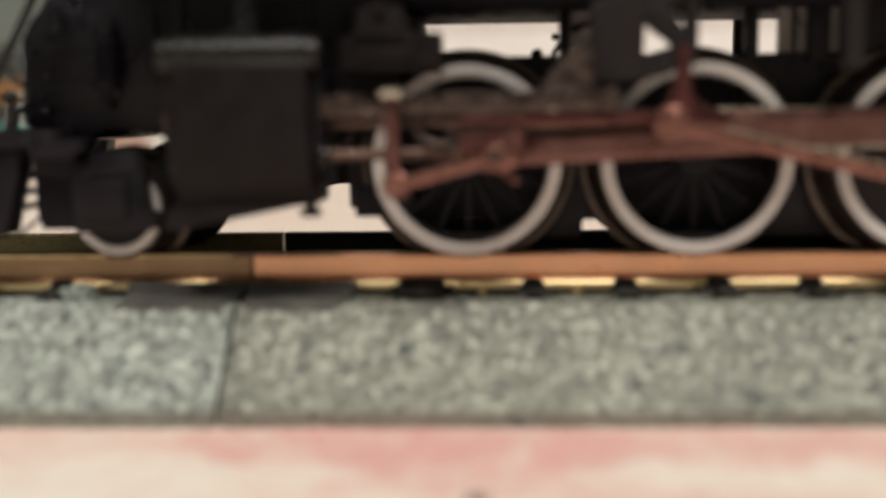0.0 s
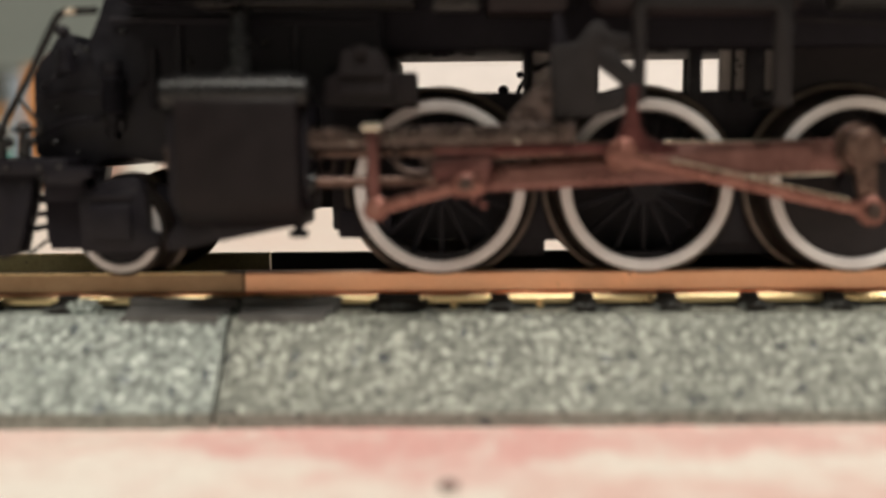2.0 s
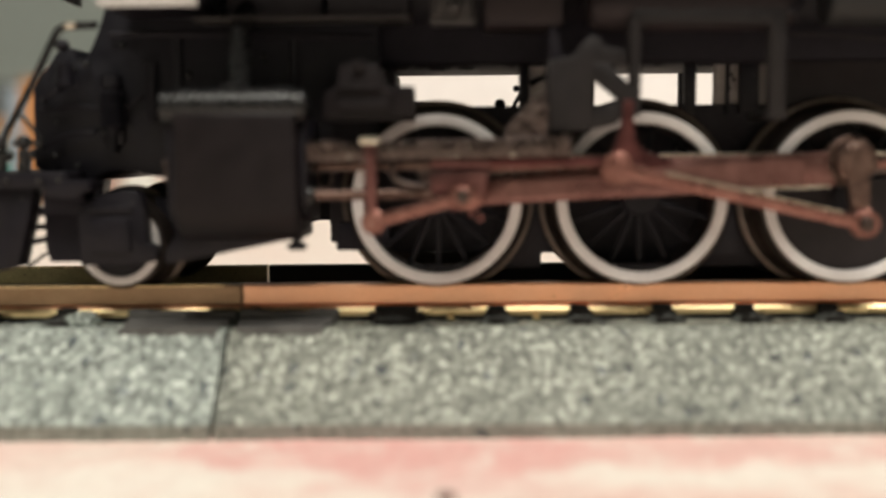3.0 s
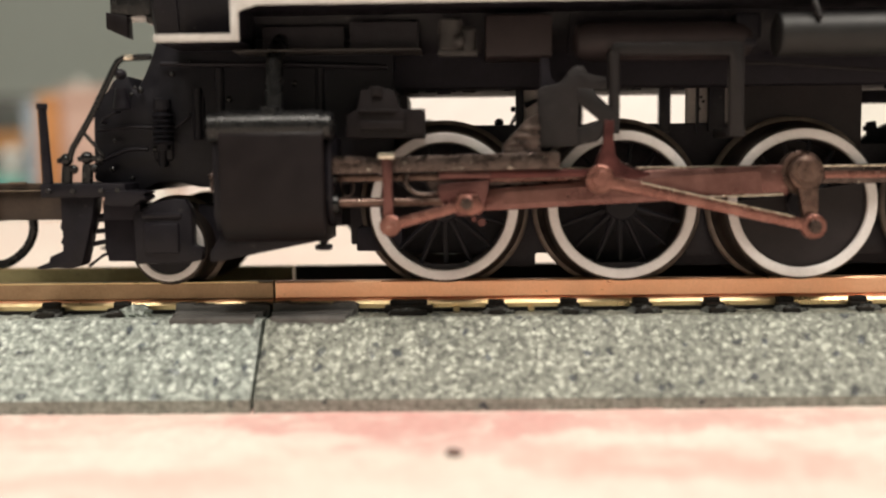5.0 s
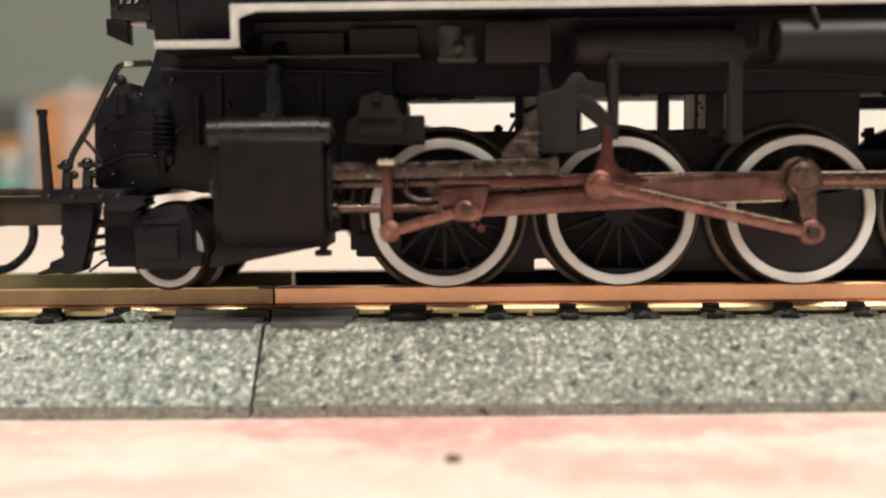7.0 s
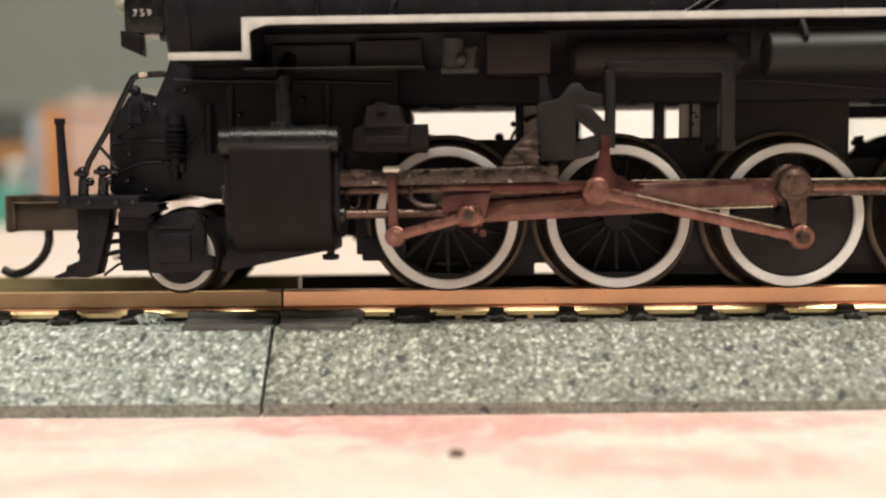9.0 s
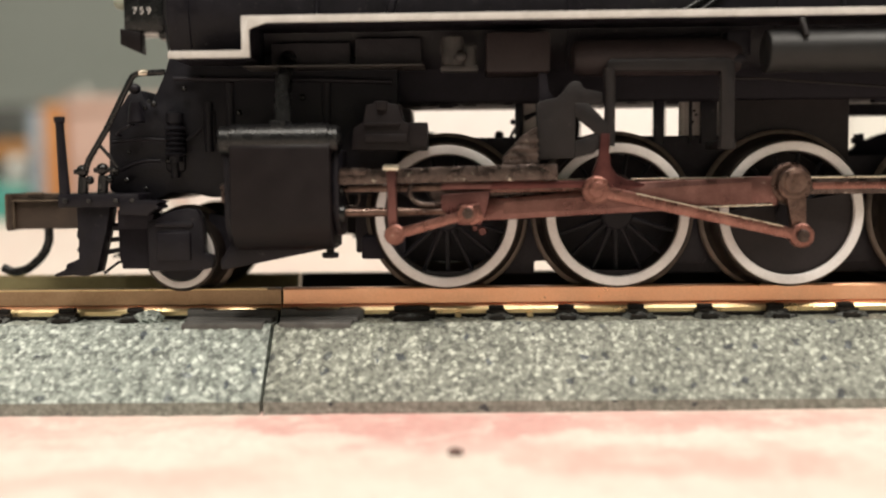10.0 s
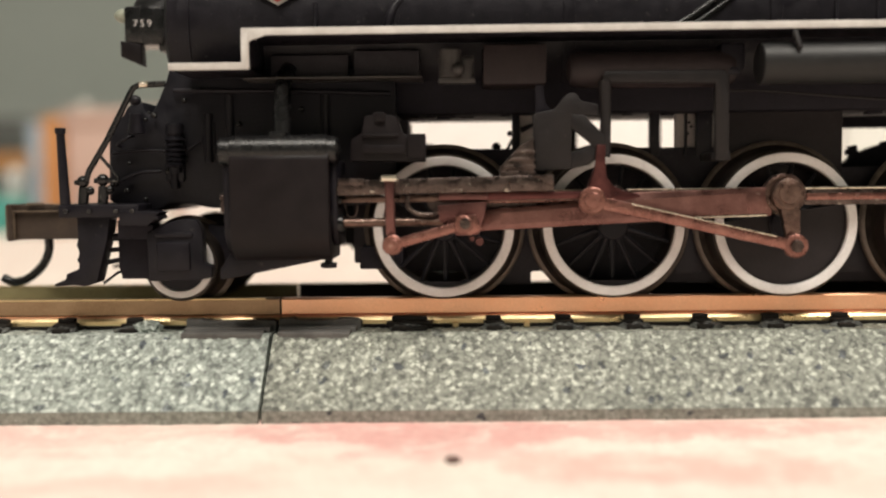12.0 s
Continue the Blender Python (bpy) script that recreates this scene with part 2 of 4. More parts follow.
    weave = ramp(nt, n2.outputs[0], [(0.3, (0.90, 0.88, 0.88)), (0.7, (1.04, 1.05, 1.05))])
    nt.links.new(mix(nt, 1.0, c, weave, "MULTIPLY"), b.inputs["Base Color"])
    b.inputs["Roughness"].default_value = 0.9
    bump(nt, b, n2.outputs[0], 0.4, 0.0001)
    return m


CLOTH = cloth_material()
WALL = worn("grey_green_wall_paint", (0.575, 0.625, 0.575), (0.64, 0.685, 0.645), (0.8, 0.9), scale=2, fine=60, relief=0.001)
CEIL = worn("white_ceiling_paint", (0.7, 0.69, 0.66), (0.78, 0.77, 0.74), (0.8, 0.9), scale=2, fine=60, relief=0.001)
FLOOR = worn("brown_carpet", (0.10, 0.075, 0.055), (0.16, 0.12, 0.09), (0.9, 1.0), scale=8, fine=400, relief=0.003)
WOOD = worn("brown_table_wood", (0.16, 0.08, 0.04), (0.26, 0.14, 0.07), (0.4, 0.6), scale=12, fine=150, relief=0.0003)
CARD_PINK = worn("pink_card", (0.52, 0.36, 0.30), (0.60, 0.43, 0.37), (0.6, 0.7), scale=30, fine=400)
CARD_PALE = worn("pale_pink_card", (0.88, 0.83, 0.81), (0.91, 0.87, 0.85), (0.6, 0.7), scale=20, fine=400)
CARD_ORANGE = worn("orange_card", (0.46, 0.20, 0.07), (0.56, 0.27, 0.10), (0.6, 0.7), scale=30, fine=400)
CARD_BLUE = worn("grey_blue_card", (0.26, 0.32, 0.38), (0.34, 0.40, 0.46), (0.6, 0.7), scale=30, fine=400)
CARD_DARK = worn("dark_grey_card", (0.08, 0.08, 0.075), (0.13, 0.13, 0.12), (0.6, 0.7), scale=30, fine=400)
CARD_TEAL = worn("teal_card", (0.05, 0.26, 0.22), (0.08, 0.34, 0.29), (0.5, 0.7), scale=30, fine=400)
CARD_WHITE = worn("white_card", (0.78, 0.78, 0.73), (0.85, 0.85, 0.81), (0.6, 0.7), scale=30, fine=400)
CRUMB = worn("dark_crumb", (0.09, 0.05, 0.045), (0.17, 0.10, 0.085), (0.7, 0.9), scale=2000)


# ---- mesh helpers (all in millimetres) ----
def box(bm, x0, x1, y0, y1, z0, z1, bev=0.0):
    t = bmesh.new()
    bmesh.ops.create_cube(t, size=1.0)
    for v in t.verts:
        v.co = Vector(((x0 + x1) / 2 + v.co.x * (x1 - x0), (y0 + y1) / 2 + v.co.y * (y1 - y0), (z0 + z1) / 2 + v.co.z * (z1 - z0)))
    if bev:
        bmesh.ops.bevel(t, geom=t.edges[:], offset=bev, segments=2, affect="EDGES", profile=0.5)
    return join(bm, t)


def join(bm, t):
    made = {}
    for v in t.verts:
        made[v] = bm.verts.new(v.co)
    for f in t.faces:
        try:
            bm.faces.new([made[v] for v in f.verts])
        except ValueError:
            pass
    t.free()
    return bm


def prism(bm, pts, y0, y1, bev=0.0):
    """An outline in x and z, given depth from y0 to y1."""
    t = bmesh.new()
    a = [t.verts.new((x, y0, z)) for x, z in pts]
    b = [t.verts.new((x, y1, z)) for x, z in pts]
    t.faces.new(a), t.faces.new(b[::-1])
    for i in range(len(pts)):
        j = (i + 1) % len(pts)
        t.faces.new((a[j], a[i], b[i], b[j]))
    bmesh.ops.recalc_face_normals(t, faces=t.faces[:])
    if bev:
        bmesh.ops.bevel(t, geom=t.edges[:], offset=bev, segments=2, affect="EDGES", profile=0.5)
    return join(bm, t)


def rod(bm, p0, p1, r0, r1=None, seg=20):
    """A round bar between two points, slightly broken at its rims."""
    p0, p1 = Vector(p0), Vector(p1)
    r1 = r0 if r1 is None else r1
    way = (p1 - p0)
    length = way.length
    turn = way.to_track_quat("Z", "Y").to_matrix()
    e = min(0.12 * min(r0, r1), 0.2 * length)
    rings = []
    for z, r in ((0, r0 - e), (e, r0), (length - e, r1), (length, r1 - e)):
        rings.append([bm.verts.new(p0 + turn @ Vector((r * math.cos(a), r * math.sin(a), z))) for a in (2 * math.pi * i / seg for i in range(seg))])
    for a, b in zip(rings, rings[1:]):
        for i in range(seg):
            bm.faces.new((a[i], a[(i + 1) % seg], b[(i + 1) % seg], b[i]))
    bm.faces.new(rings[0][::-1]), bm.faces.new(rings[-1])
    return bm


def tube(bm, pts, r, seg=12):
    """A bent wire through points, with round ends."""
    pts = [Vector(p) for p in pts]
    rings = []
    for i, p in enumerate(pts):
        d = (pts[min(i + 1, len(pts) - 1)] - pts[max(i - 1, 0)]).normalized()
        q = d.to_track_quat("Z", "Y").to_matrix()
        rr = r[i] if isinstance(r, (list, tuple)) else r
        rings.append([bm.verts.new(p + q @ Vector((rr * math.cos(a), rr * math.sin(a), 0))) for a in (2 * math.pi * k / seg for k in range(seg))])
    for a, b in zip(rings, rings[1:]):
        off = min(range(seg), key=lambda s: (a[0].co - b[s].co).length)
        for k in range(seg):
            bm.faces.new((a[k], a[(k + 1) % seg], b[(k + 1 + off) % seg], b[(k + off) % seg]))
    bm.faces.new(rings[0][::-1]), bm.faces.new(rings[-1])
    return bm


def curve(pts, n=6):
    """Points of a smooth line through the given ones."""
    pts = [Vector(p) for p in pts]
    out = []
    for i in range(len(pts) - 1):
        a, b, c, d = pts[max(i - 1, 0)], pts[i], pts[i + 1], pts[min(i + 2, len(pts) - 1)]
        for k in range(n):
            t = k / n
            out.append(0.5 * (2 * b + (c - a) * t + (2 * a - 5 * b + 4 * c - d) * t * t + (3 * b - a - 3 * c + d) * t ** 3))
    return out + [pts[-1]]


def lathe(bm, cx, cz, profile, seg=72, closed=True):
    """Turns a line of (radius, y) about the axis along y through (cx, cz)."""
    rings = [[bm.verts.new((cx + r * math.cos(a), y, cz + r * math.sin(a))) for a in (2 * math.pi * i / seg for i in range(seg))] for r, y in profile]
    pairs = list(zip(rings, rings[1:])) + ([(rings[-1], rings[0])] if closed else [])
    for a, b in pairs:
        for i in range(seg):
            bm.faces.new((a[i], a[(i + 1) % seg], b[(i + 1) % seg], b[i]))
    return bm


def ball(bm, c, r, squash=(1, 1, 1)):
    t = bmesh.new()
    bmesh.ops.create_uvsphere(t, u_segments=20, v_segments=12, radius=r)
    for v in t.verts:
        v.co = Vector(c) + Vector((v.co.x * squash[0], v.co.y * squash[1], v.co.z * squash[2]))
    return join(bm, t)


def mesh_of(name, bm, mat, smooth=35.0):
    bmesh.ops.recalc_face_normals(bm, faces=bm.faces[:])
    bmesh.ops.scale(bm, vec=(MM, MM, MM), verts=bm.verts[:])
    for f in bm.faces:
        f.smooth = True
    for e in bm.edges:
        if len(e.link_faces) == 2 and e.calc_face_angle(0.0) > radians(smooth):
            e.smooth = False
    me = bpy.data.meshes.new(name)
    bm.to_mesh(me)
    bm.free()
    me.materials.append(mat)
    return me


def part(name, bm, mat, parent=None, label=""):
    ob = new(name, mesh_of(name, bm, mat))
    ob.parent = parent
    return tagged(ob, label)


def thing(name, label, category, group="", at=(0, 0, 0)):
    ob = new(name)
    ob.location = [c * MM for c in at]
    ob.empty_display_size = 0.005
    return tagged(ob, label, category, group)


B = bmesh.new


# ---- the room, the table and its cloth ----
def slab(name, x0, x1, y0, y1, z0, z1, mat):
    return tagged(part(name, box(B(), x0, x1, y0, y1, z0, z1), mat), kind="structure")


slab("floor", -2200, 2200, -2200, 2200, -800, -750, FLOOR)
slab("ceiling", -2200, 2200, -2200, 2200, 1650, 1700, CEIL)
slab("wall_north", -2200, 2200, 2200, 2300, -800, 1700, WALL)
slab("wall_south", -2200, 2200, -2300, -2200, -800, 1700, WALL)
slab("wall_west", -2300, -2200, -2300, 2300, -800, 1700, WALL)
slab("wall_east", 2200, 2300, -2300, 2300, -800, 1700, WALL)

table = thing("table", "brown wooden table under a stained cloth", "table", at=(0, 0, -750))
top = part("tabletop", box(B(), -600, 700, -380, 460, 720, 749.5, 3), WOOD, table)
for lx in (-540, 640):
    for ly in (-320, 400):
        part("leg", box(B(), lx - 28, lx + 28, ly - 28, ly + 28, 0, 720, 4), WOOD, table)


def make_cloth():
    bm = B()
    xs = [-590, -400, -250, -150, -100, -80] + [-60 + 0.4 * i for i in range(351)] + [100, 130, 180, 260, 400, 550, 690]
    ys = [-370, -250, -150, -90, -60, -45, -35, -30] + [-26 + 0.4 * j for j in range(61)] + [0, 5, 12, 20, 40, 80, 140, 220, 320, 450]
    nx, ny = len(xs) - 1, len(ys) - 1
    def height(x, y):
        near = max(0.0, 1 - abs(y + 12) / 10)
        lean = -0.0055 * max(-40.0, min(40.0, 6 - x)) - 0.05
        return near * (lean + 0.10 * noise.noise(Vector((x * 0.22, y * 0.4, 3))) + 0.07 * noise.noise(Vector((x * 0.9, y * 1.1, 7))) + 0.04 * noise.noise(Vector((x * 2.6, y * 2.6, 1))))
    grid = [[bm.verts.new((x, y, height(x, y))) for x in xs] for y in ys]
    low = [[bm.verts.new((x, y, -0.48)) for x in (xs[0], xs[-1])] for y in (ys[0], ys[-1])]
    for j in range(ny):
        for i in range(nx):
            bm.faces.new((grid[j][i], grid[j][i + 1], grid[j + 1][i + 1], grid[j + 1][i]))
    bm.faces.new((low[0][0], low[1][0], low[1][1], low[0][1]))
    return tagged(part("tablecloth", bm, CLOTH), "white cloth with faded pink and red stains, spread on a table", "tablecloth")


make_cloth()

crumb = B()
ball(crumb, (12.3, -17.4, 0.12), 0.42, (1.0, 0.9, 0.6))
for v in crumb.verts:
    v.co += Vector((noise.noise(v.co * 3), noise.noise(v.co * 3 + Vector((9, 0, 0))), 0)) * 0.12
tagged(part("crumb", crumb, CRUMB), "small dark crumb lying on the stained cloth", "crumb")


# ---- things standing behind the track ----
def book(x0, x1, y0, y1, height, mat, label):
    t = thing("book", label, "book", "books behind the track", ((x0 + x1) / 2, (y0 + y1) / 2, 0))
    w, d = (x1 - x0) / 2, (y1 - y0) / 2
    part("cover", box(B(), -w, w, -d, -d + 0.8, 0, height, 0.2), mat, t)
    part("cover", box(B(), -w, -w + 0.6, -d + 0.8, d, 0, height, 0.15), mat, t)
    part("cover", box(B(), w - 0.6, w, -d + 0.8, d, 0, height, 0.15), mat, t)
    part("pages", box(B(), -w + 0.6, w - 0.6, -d + 0.8, d - 0.5, 0.6, height - 0.8, 0.1), CARD_WHITE, t)
    return t


def carton(x0, x1, y0, y1, height, mat, label, lid=6.0):
    t = thing("carton", label, "box", "", ((x0 + x1) / 2, (y0 + y1) / 2, 0))
    w, d = (x1 - x0) / 2, (y1 - y0) / 2
    part("body", box(B(), -w, w, -d, d, 0, height - lid, 0.5), mat, t)
    part("lid", box(B(), -w - 0.7, w + 0.7, -d - 0.7, d + 0.7, height - lid, height, 0.6), mat, t)
    return t


book(-120.5, -116.4, 238, 330, 34.5, CARD_BLUE, "upright book with a grey-blue spine")
book(-116.2, -110.6, 238, 330, 36.5, CARD_ORANGE, "upright book with an orange-brown spine")
carton(-109.6, -75.5, 240, 320, 38.5, CARD_PINK, "low pinkish-tan card box on the table", 5)
carton(-75.3, 130.5, 244, 330, 47.0, CARD_PALE, "long pale pink card box on the table", 8)
carton(132.5, 210, 244, 330, 49.0, CARD_WHITE, "white card box on the table", 8)
# made-up low box: only keeps the gap under the saddle white
carton(-84.0, -75.9, 229, 238.5, 18.0, CARD_WHITE, "small white box added to back a gap under the locomotive", 3)
bead = thing("white_knob", "small round white knob on a pinkish card box", "knob", at=(-104.8, 243.5, 38.5))
part("ball", ball(B(), (0, 0, 1.4), 1.4), CARD_WHITE, bead)
part("base", rod(B(), (0, 0, 0), (0, 0, 0.4), 1.0), CARD_WHITE, bead)
tray = thing("storage_tray", "flat teal plastic tray on the table", "tray", at=(-152, 275, 0))
part("base", box(B(), -30, 30, -35, 35, 0, 1.5, 0.4), CARD_TEAL, tray)
for a in ((-30, 30, -35, -33.5), (-30, 30, 33.5, 35), (-30, -28.5, -33.5, 33.5), (28.5, 30, -33.5, 33.5)):
    part("rim", box(B(), *a, 1.5, 11.5, 0.3), CARD_TEAL, tray)
stack = thing("storage_box", "dark grey card box with an orange band", "box", at=(-155, 345, 0))
part("body", box(B(), -31, 31, -32, 32, 0, 20, 0.5), CARD_DARK, stack)
part("band", box(B(), -31.4, 31.4, -32.4, 32.4, 20, 28, 0.4), CARD_ORANGE, stack, "orange paper band")
part("lid", box(B(), -32, 32, -33, 33, 28, 41, 0.5), CARD_DARK, stack)
# white body added for a bright round spot; its bottle shape is made up
knob = thing("bottle", "small white round-capped body in place of a bright spot", "bottle", at=(-131.0, 252, 0))
part("body", rod(B(), (0, 0, 0), (0, 0, 15.0), 3.4), CARD_WHITE, knob)
part("cap", ball(B(), (0, 0, 17.8), 3.0), CARD_WHITE, knob)


# ---- the track ----
def roadbed_mesh(x0, x1, seed):
    """Sloped bed; the faces carry a fine grain of real relief."""
    bm = B()
    step = 0.2
    line = [(-8.2, 0.75)] + [(-8.2 + 4.5 * k / 24, 0.75 + 4.25 * k / 24) for k in range(1, 25)]
    line += [(-3.7 + 18.2 * k / 40, 4.86) for k in range(1, 40)] + [(14.5, 5.0), (18.5, 0.75)]
    nx = int((x1 - x0) / step)
    rows = []
    for i in range(nx + 1):
        x = x0 + (x1 - x0) * i / nx
        row = []
        for k, (y, z) in enumerate(line):
            p = Vector((x + seed, y, z))
            h = 0.11 * noise.noise(p * 2.6) + 0.06 * noise.noise(p * 6.0)
            if k == 0 or k >= len(line) - 2:
                h = 0
            edge = 0.0 if 0 < i < nx else 0.5
            up = Vector((0, -0.73, 0.68)) if k < 25 else Vector((0, 0, 1))
            row.append(bm.verts.new(Vector((x, y, z)) + up * h * (1 - edge)))
        rows.append(row)
    for a, b in zip(rows, rows[1:]):
        for k in range(len(line) - 1):
            bm.faces.new((a[k], a[k + 1], b[k + 1], b[k]))
    bm.faces.new(rows[0]), bm.faces.new(rows[-1][::-1])
    return bm


def rail_mesh(x0, x1, y, mirror, piece):
    s = -1 if mirror else 1
    c = y + 0.45
    if piece == "foot":
        out = [(-0.66, 5.61), (-0.8, 5.42), (-0.8, 5.13), (0.8, 5.13), (0.8, 5.42), (0.66, 5.61)]
    elif piece == "web":
        out = [(-0.16, 5.84), (-0.64, 5.70), (-0.67, 5.63), (-0.6, 5.60), (0.6, 5.60), (0.67, 5.63), (0.64, 5.70), (0.16, 5.84)]
    else:
        out = [(-0.45, 5.85), (-0.45, 6.85), (-0.36, 6.96), (0.36, 6.96), (0.45, 6.85), (0.45, 5.85), (0.30, 5.76), (-0.30, 5.76)]
    bm = B()
    a = [bm.verts.new((x0, c + s * p, z)) for p, z in out]
    b = [bm.verts.new((x1, c + s * p, z)) for p, z in out]
    bm.faces.new(a), bm.faces.new(b[::-1])
    for i in range(len(out)):
        j = (i + 1) % len(out)
        bm.faces.new((a[i], a[j], b[j], b[i]))
    return bm


def tie_mesh(wide):
    bm = B()
    box(bm, -wide, wide, -7.5, 7.5, -0.8, 0.0, 0.12)
    return bm


def chair_mesh(wide, seed):
    """A moulded spike and plate that grips the foot of the rail."""
    bm = B()
    box(bm, -wide * 1.3, wide * 1.3, -1.0, -0.1, -0.2, 0.22, 0.1)
    box(bm, -wide, wide, -0.45, 0.2, 0.0, 0.58, 0.12)
    bmesh.ops.subdivide_edges(bm, edges=bm.edges[:], cuts=1, use_grid_fill=True)
    for v in bm.verts:
        v.co += noise.noise_vector(v.co * 2.3 + Vector((wide * 40 + seed * 7, 0, 0))) * 0.11
    return bm


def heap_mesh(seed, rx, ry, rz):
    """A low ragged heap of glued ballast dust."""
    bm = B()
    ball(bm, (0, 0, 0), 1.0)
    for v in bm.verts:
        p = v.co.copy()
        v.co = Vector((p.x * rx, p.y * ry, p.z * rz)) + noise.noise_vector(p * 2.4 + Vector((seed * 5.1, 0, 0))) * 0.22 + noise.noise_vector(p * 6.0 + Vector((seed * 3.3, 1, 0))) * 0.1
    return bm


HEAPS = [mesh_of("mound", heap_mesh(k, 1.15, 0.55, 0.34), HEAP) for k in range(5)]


def track_section(x0, x1, ties, ballast, rail_mat, far_mat, label, seed):
    t = thing("track_section", label, "model track", "track sections")
    part("roadbed", roadbed_mesh(x0, x1, seed), ballast, t, "speckled grey roadbed")
    part("roadbed_edge", box(B(), x0, x1, -8.25, 18.52, -0.45, 0.75), SKIRT, t, "plain grey lower edge")
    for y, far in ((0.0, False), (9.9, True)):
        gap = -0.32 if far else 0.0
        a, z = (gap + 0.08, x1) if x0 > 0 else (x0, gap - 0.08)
        # far rails take their own tone; the black one has its shade painted in
        r = part("rail", rail_mesh(a, z, y, far, "head"), far_mat if far else rail_mat, t, "far rail, darkened for shade or tarnished olive" if far else "coppery rail head")
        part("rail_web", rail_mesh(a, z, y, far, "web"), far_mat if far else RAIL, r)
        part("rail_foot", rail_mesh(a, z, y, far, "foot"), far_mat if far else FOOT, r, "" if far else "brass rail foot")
        # black box added where only the shadow below the foot lies
        part("shade_strip", box(B(), x0, x1, y - 0.42, y + 1.32, 4.7, 5.1, 0.05), TIE, r, "black strip in place of the shadow under the rail")
        # brass strip paints the reflection along the top edge of the left rails
        if x0 < 0:
            part("rail_glint", box(B(), x0, z - (9.5 if far else 1.0), y - 0.03, y + 0.16, 6.86, 6.985, 0.03), FOOT, r, "bright strip for the glint of the polished top edge")
    tie_me = {}
    for x, wide in ties:
        if wide not in tie_me:
            tie_me[wide] = (mesh_of("tie", tie_mesh(wide), TIE), [mesh_of("rail_chair", chair_mesh(wide, s), TIE) for s in range(4)])
        o = new("tie", tie_me[wide][0])
        o.parent, o.location = t, (x * MM, 5.4 * MM, 5.14 * MM)
        for y, turn in ((-0.28, 0), (11.08, math.pi)):
            c = new("rail_chair", random.choice(tie_me[wide][1]))
            c.parent, c.location, c.rotation_euler = o, (0, (y - 5.4) * MM, 0.0), (0, 0, turn)
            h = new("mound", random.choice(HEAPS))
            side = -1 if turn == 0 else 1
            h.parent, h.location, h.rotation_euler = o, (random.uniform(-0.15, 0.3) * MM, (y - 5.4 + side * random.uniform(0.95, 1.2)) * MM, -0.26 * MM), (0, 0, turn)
    return t


right_ties = [(9.2, 1.25)] + [(15.1 + 4.83 * i, 0.55) for i in range(12)]
left_ties = [(-10.3 - 4.77 * i, 0.6) for i in range(11)]
sec_r = track_section(0.13, 74, right_ties, BALLAST_R, RAIL, RAIL_FAR, "grey model railway track section with coppery rails", 0.0)
sec_l = track_section(-64, -0.13, left_ties, BALLAST_L, RAIL_DULL, RAIL_OLIVE, "pale grey model railway track section with tarnished rails", 50.0)
for y, turn in ((0.0, 1), (10.8, -1)):
    for sec, xa, xb in ((sec_r, 0.1, 5.8), (sec_l, -6.4, -0.1)):
        bm = B()
        prism(bm, [(xa, 4.3), (xb, 4.3), (xb, 5.45), (xb - 0.3, 5.6), (xb - 1.6, 5.62), (xb - 1.8, 5.5), (xa + 1.2, 5.55), (xa + 1.0, 5.68), (xa, 5.66)], y - turn * 1.35, y - turn * 0.3, 0.04)
        box(bm, xa + 0.1, xb - 0.2, *sorted((y - turn * 2.5, y - turn * 1.36)), 4.6, 5.22, 0.1), box(bm, xa + 0.3, xb - 0.5, *sorted((y - turn * 4.0, y - turn * 2.4)), 4.4, 5.12, 0.12)
        bmesh.ops.subdivide_edges(bm, edges=bm.edges[:], cuts=3, use_grid_fill=True)
        for v in bm.verts:
            v.co += noise.noise_vector(v.co * 1.7) * 0.07
        part("rail_joiner", bm, JOINER, sec, "dark grey plastic joiner")
lump = heap_mesh(9, 0.95, 0.5, 0.5)
for v in lump.verts:
    v.co += Vector((-9.0, -1.5, 5.15))
part("mound", lump, BALLAST_L, sec_l, "heap of pale ballast")
for x in (12.4, 17.4):
    part("lug", box(B(), x - 0.22, x + 0.22, -0.95, -0.4, 4.9, 5.25, 0.1), FOOT, sec_r, "small brass lug")


# ---- the locomotive ----
loco = thing("steam_locomotive", "black model steam locomotive with white stripe and white-rimmed wheels", "model locomotive", at=(0, 0, 0))
CY = 5.4


def both(y):
    return (y, 2 * CY - y)


def mirrored(y0, y1, far):
    return (2 * CY - y1, 2 * CY - y0) if far else (y0, y1)


# boiler, smokebox and firebox
def along_x(bm, cy, cz, profile, seg=64):
    rings = [[bm.verts.new((x, cy + r * math.cos(a), cz + r * math.sin(a))) for a in (2 * math.pi * i / seg for i in range(seg))] for x, r in profile]
    for a, b in zip(rings, rings[1:]):
        for i in range(seg):
            bm.faces.new((a[i], a[(i + 1) % seg], b[(i + 1) % seg], b[i]))
    bm.faces.new(rings[0]), bm.faces.new(rings[-1][::-1])
    return bm


boiler = part("boiler", along_x(B(), CY, 26.4, [(8.2, 6.4), (20, 6.45), (20.02, 6.55), (20.8, 6.55), (20.82, 6.5), (34, 6.6), (34.02, 6.7), (34.8, 6.7), (34.82, 6.65), (62, 6.8)]), BLACK, loco)
smokebox = part("smokebox", along_x(B(), CY, 26.4, [(-7.6, 5.7), (-7.4, 6.05), (-6.6, 6.1), (-6.58, 6.35), (-5.8, 6.35), (-5.78, 6.2), (8.0, 6.2), (8.0, 6.45), (8.7, 6.45)]), BLACK, loco)
part("smokebox_door", along_x(B(), CY, 26.4, [(-8.5, 2.6), (-8.2, 4.0), (-7.9, 4.6), (-7.5, 4.7)], 40), BLACK, smokebox)
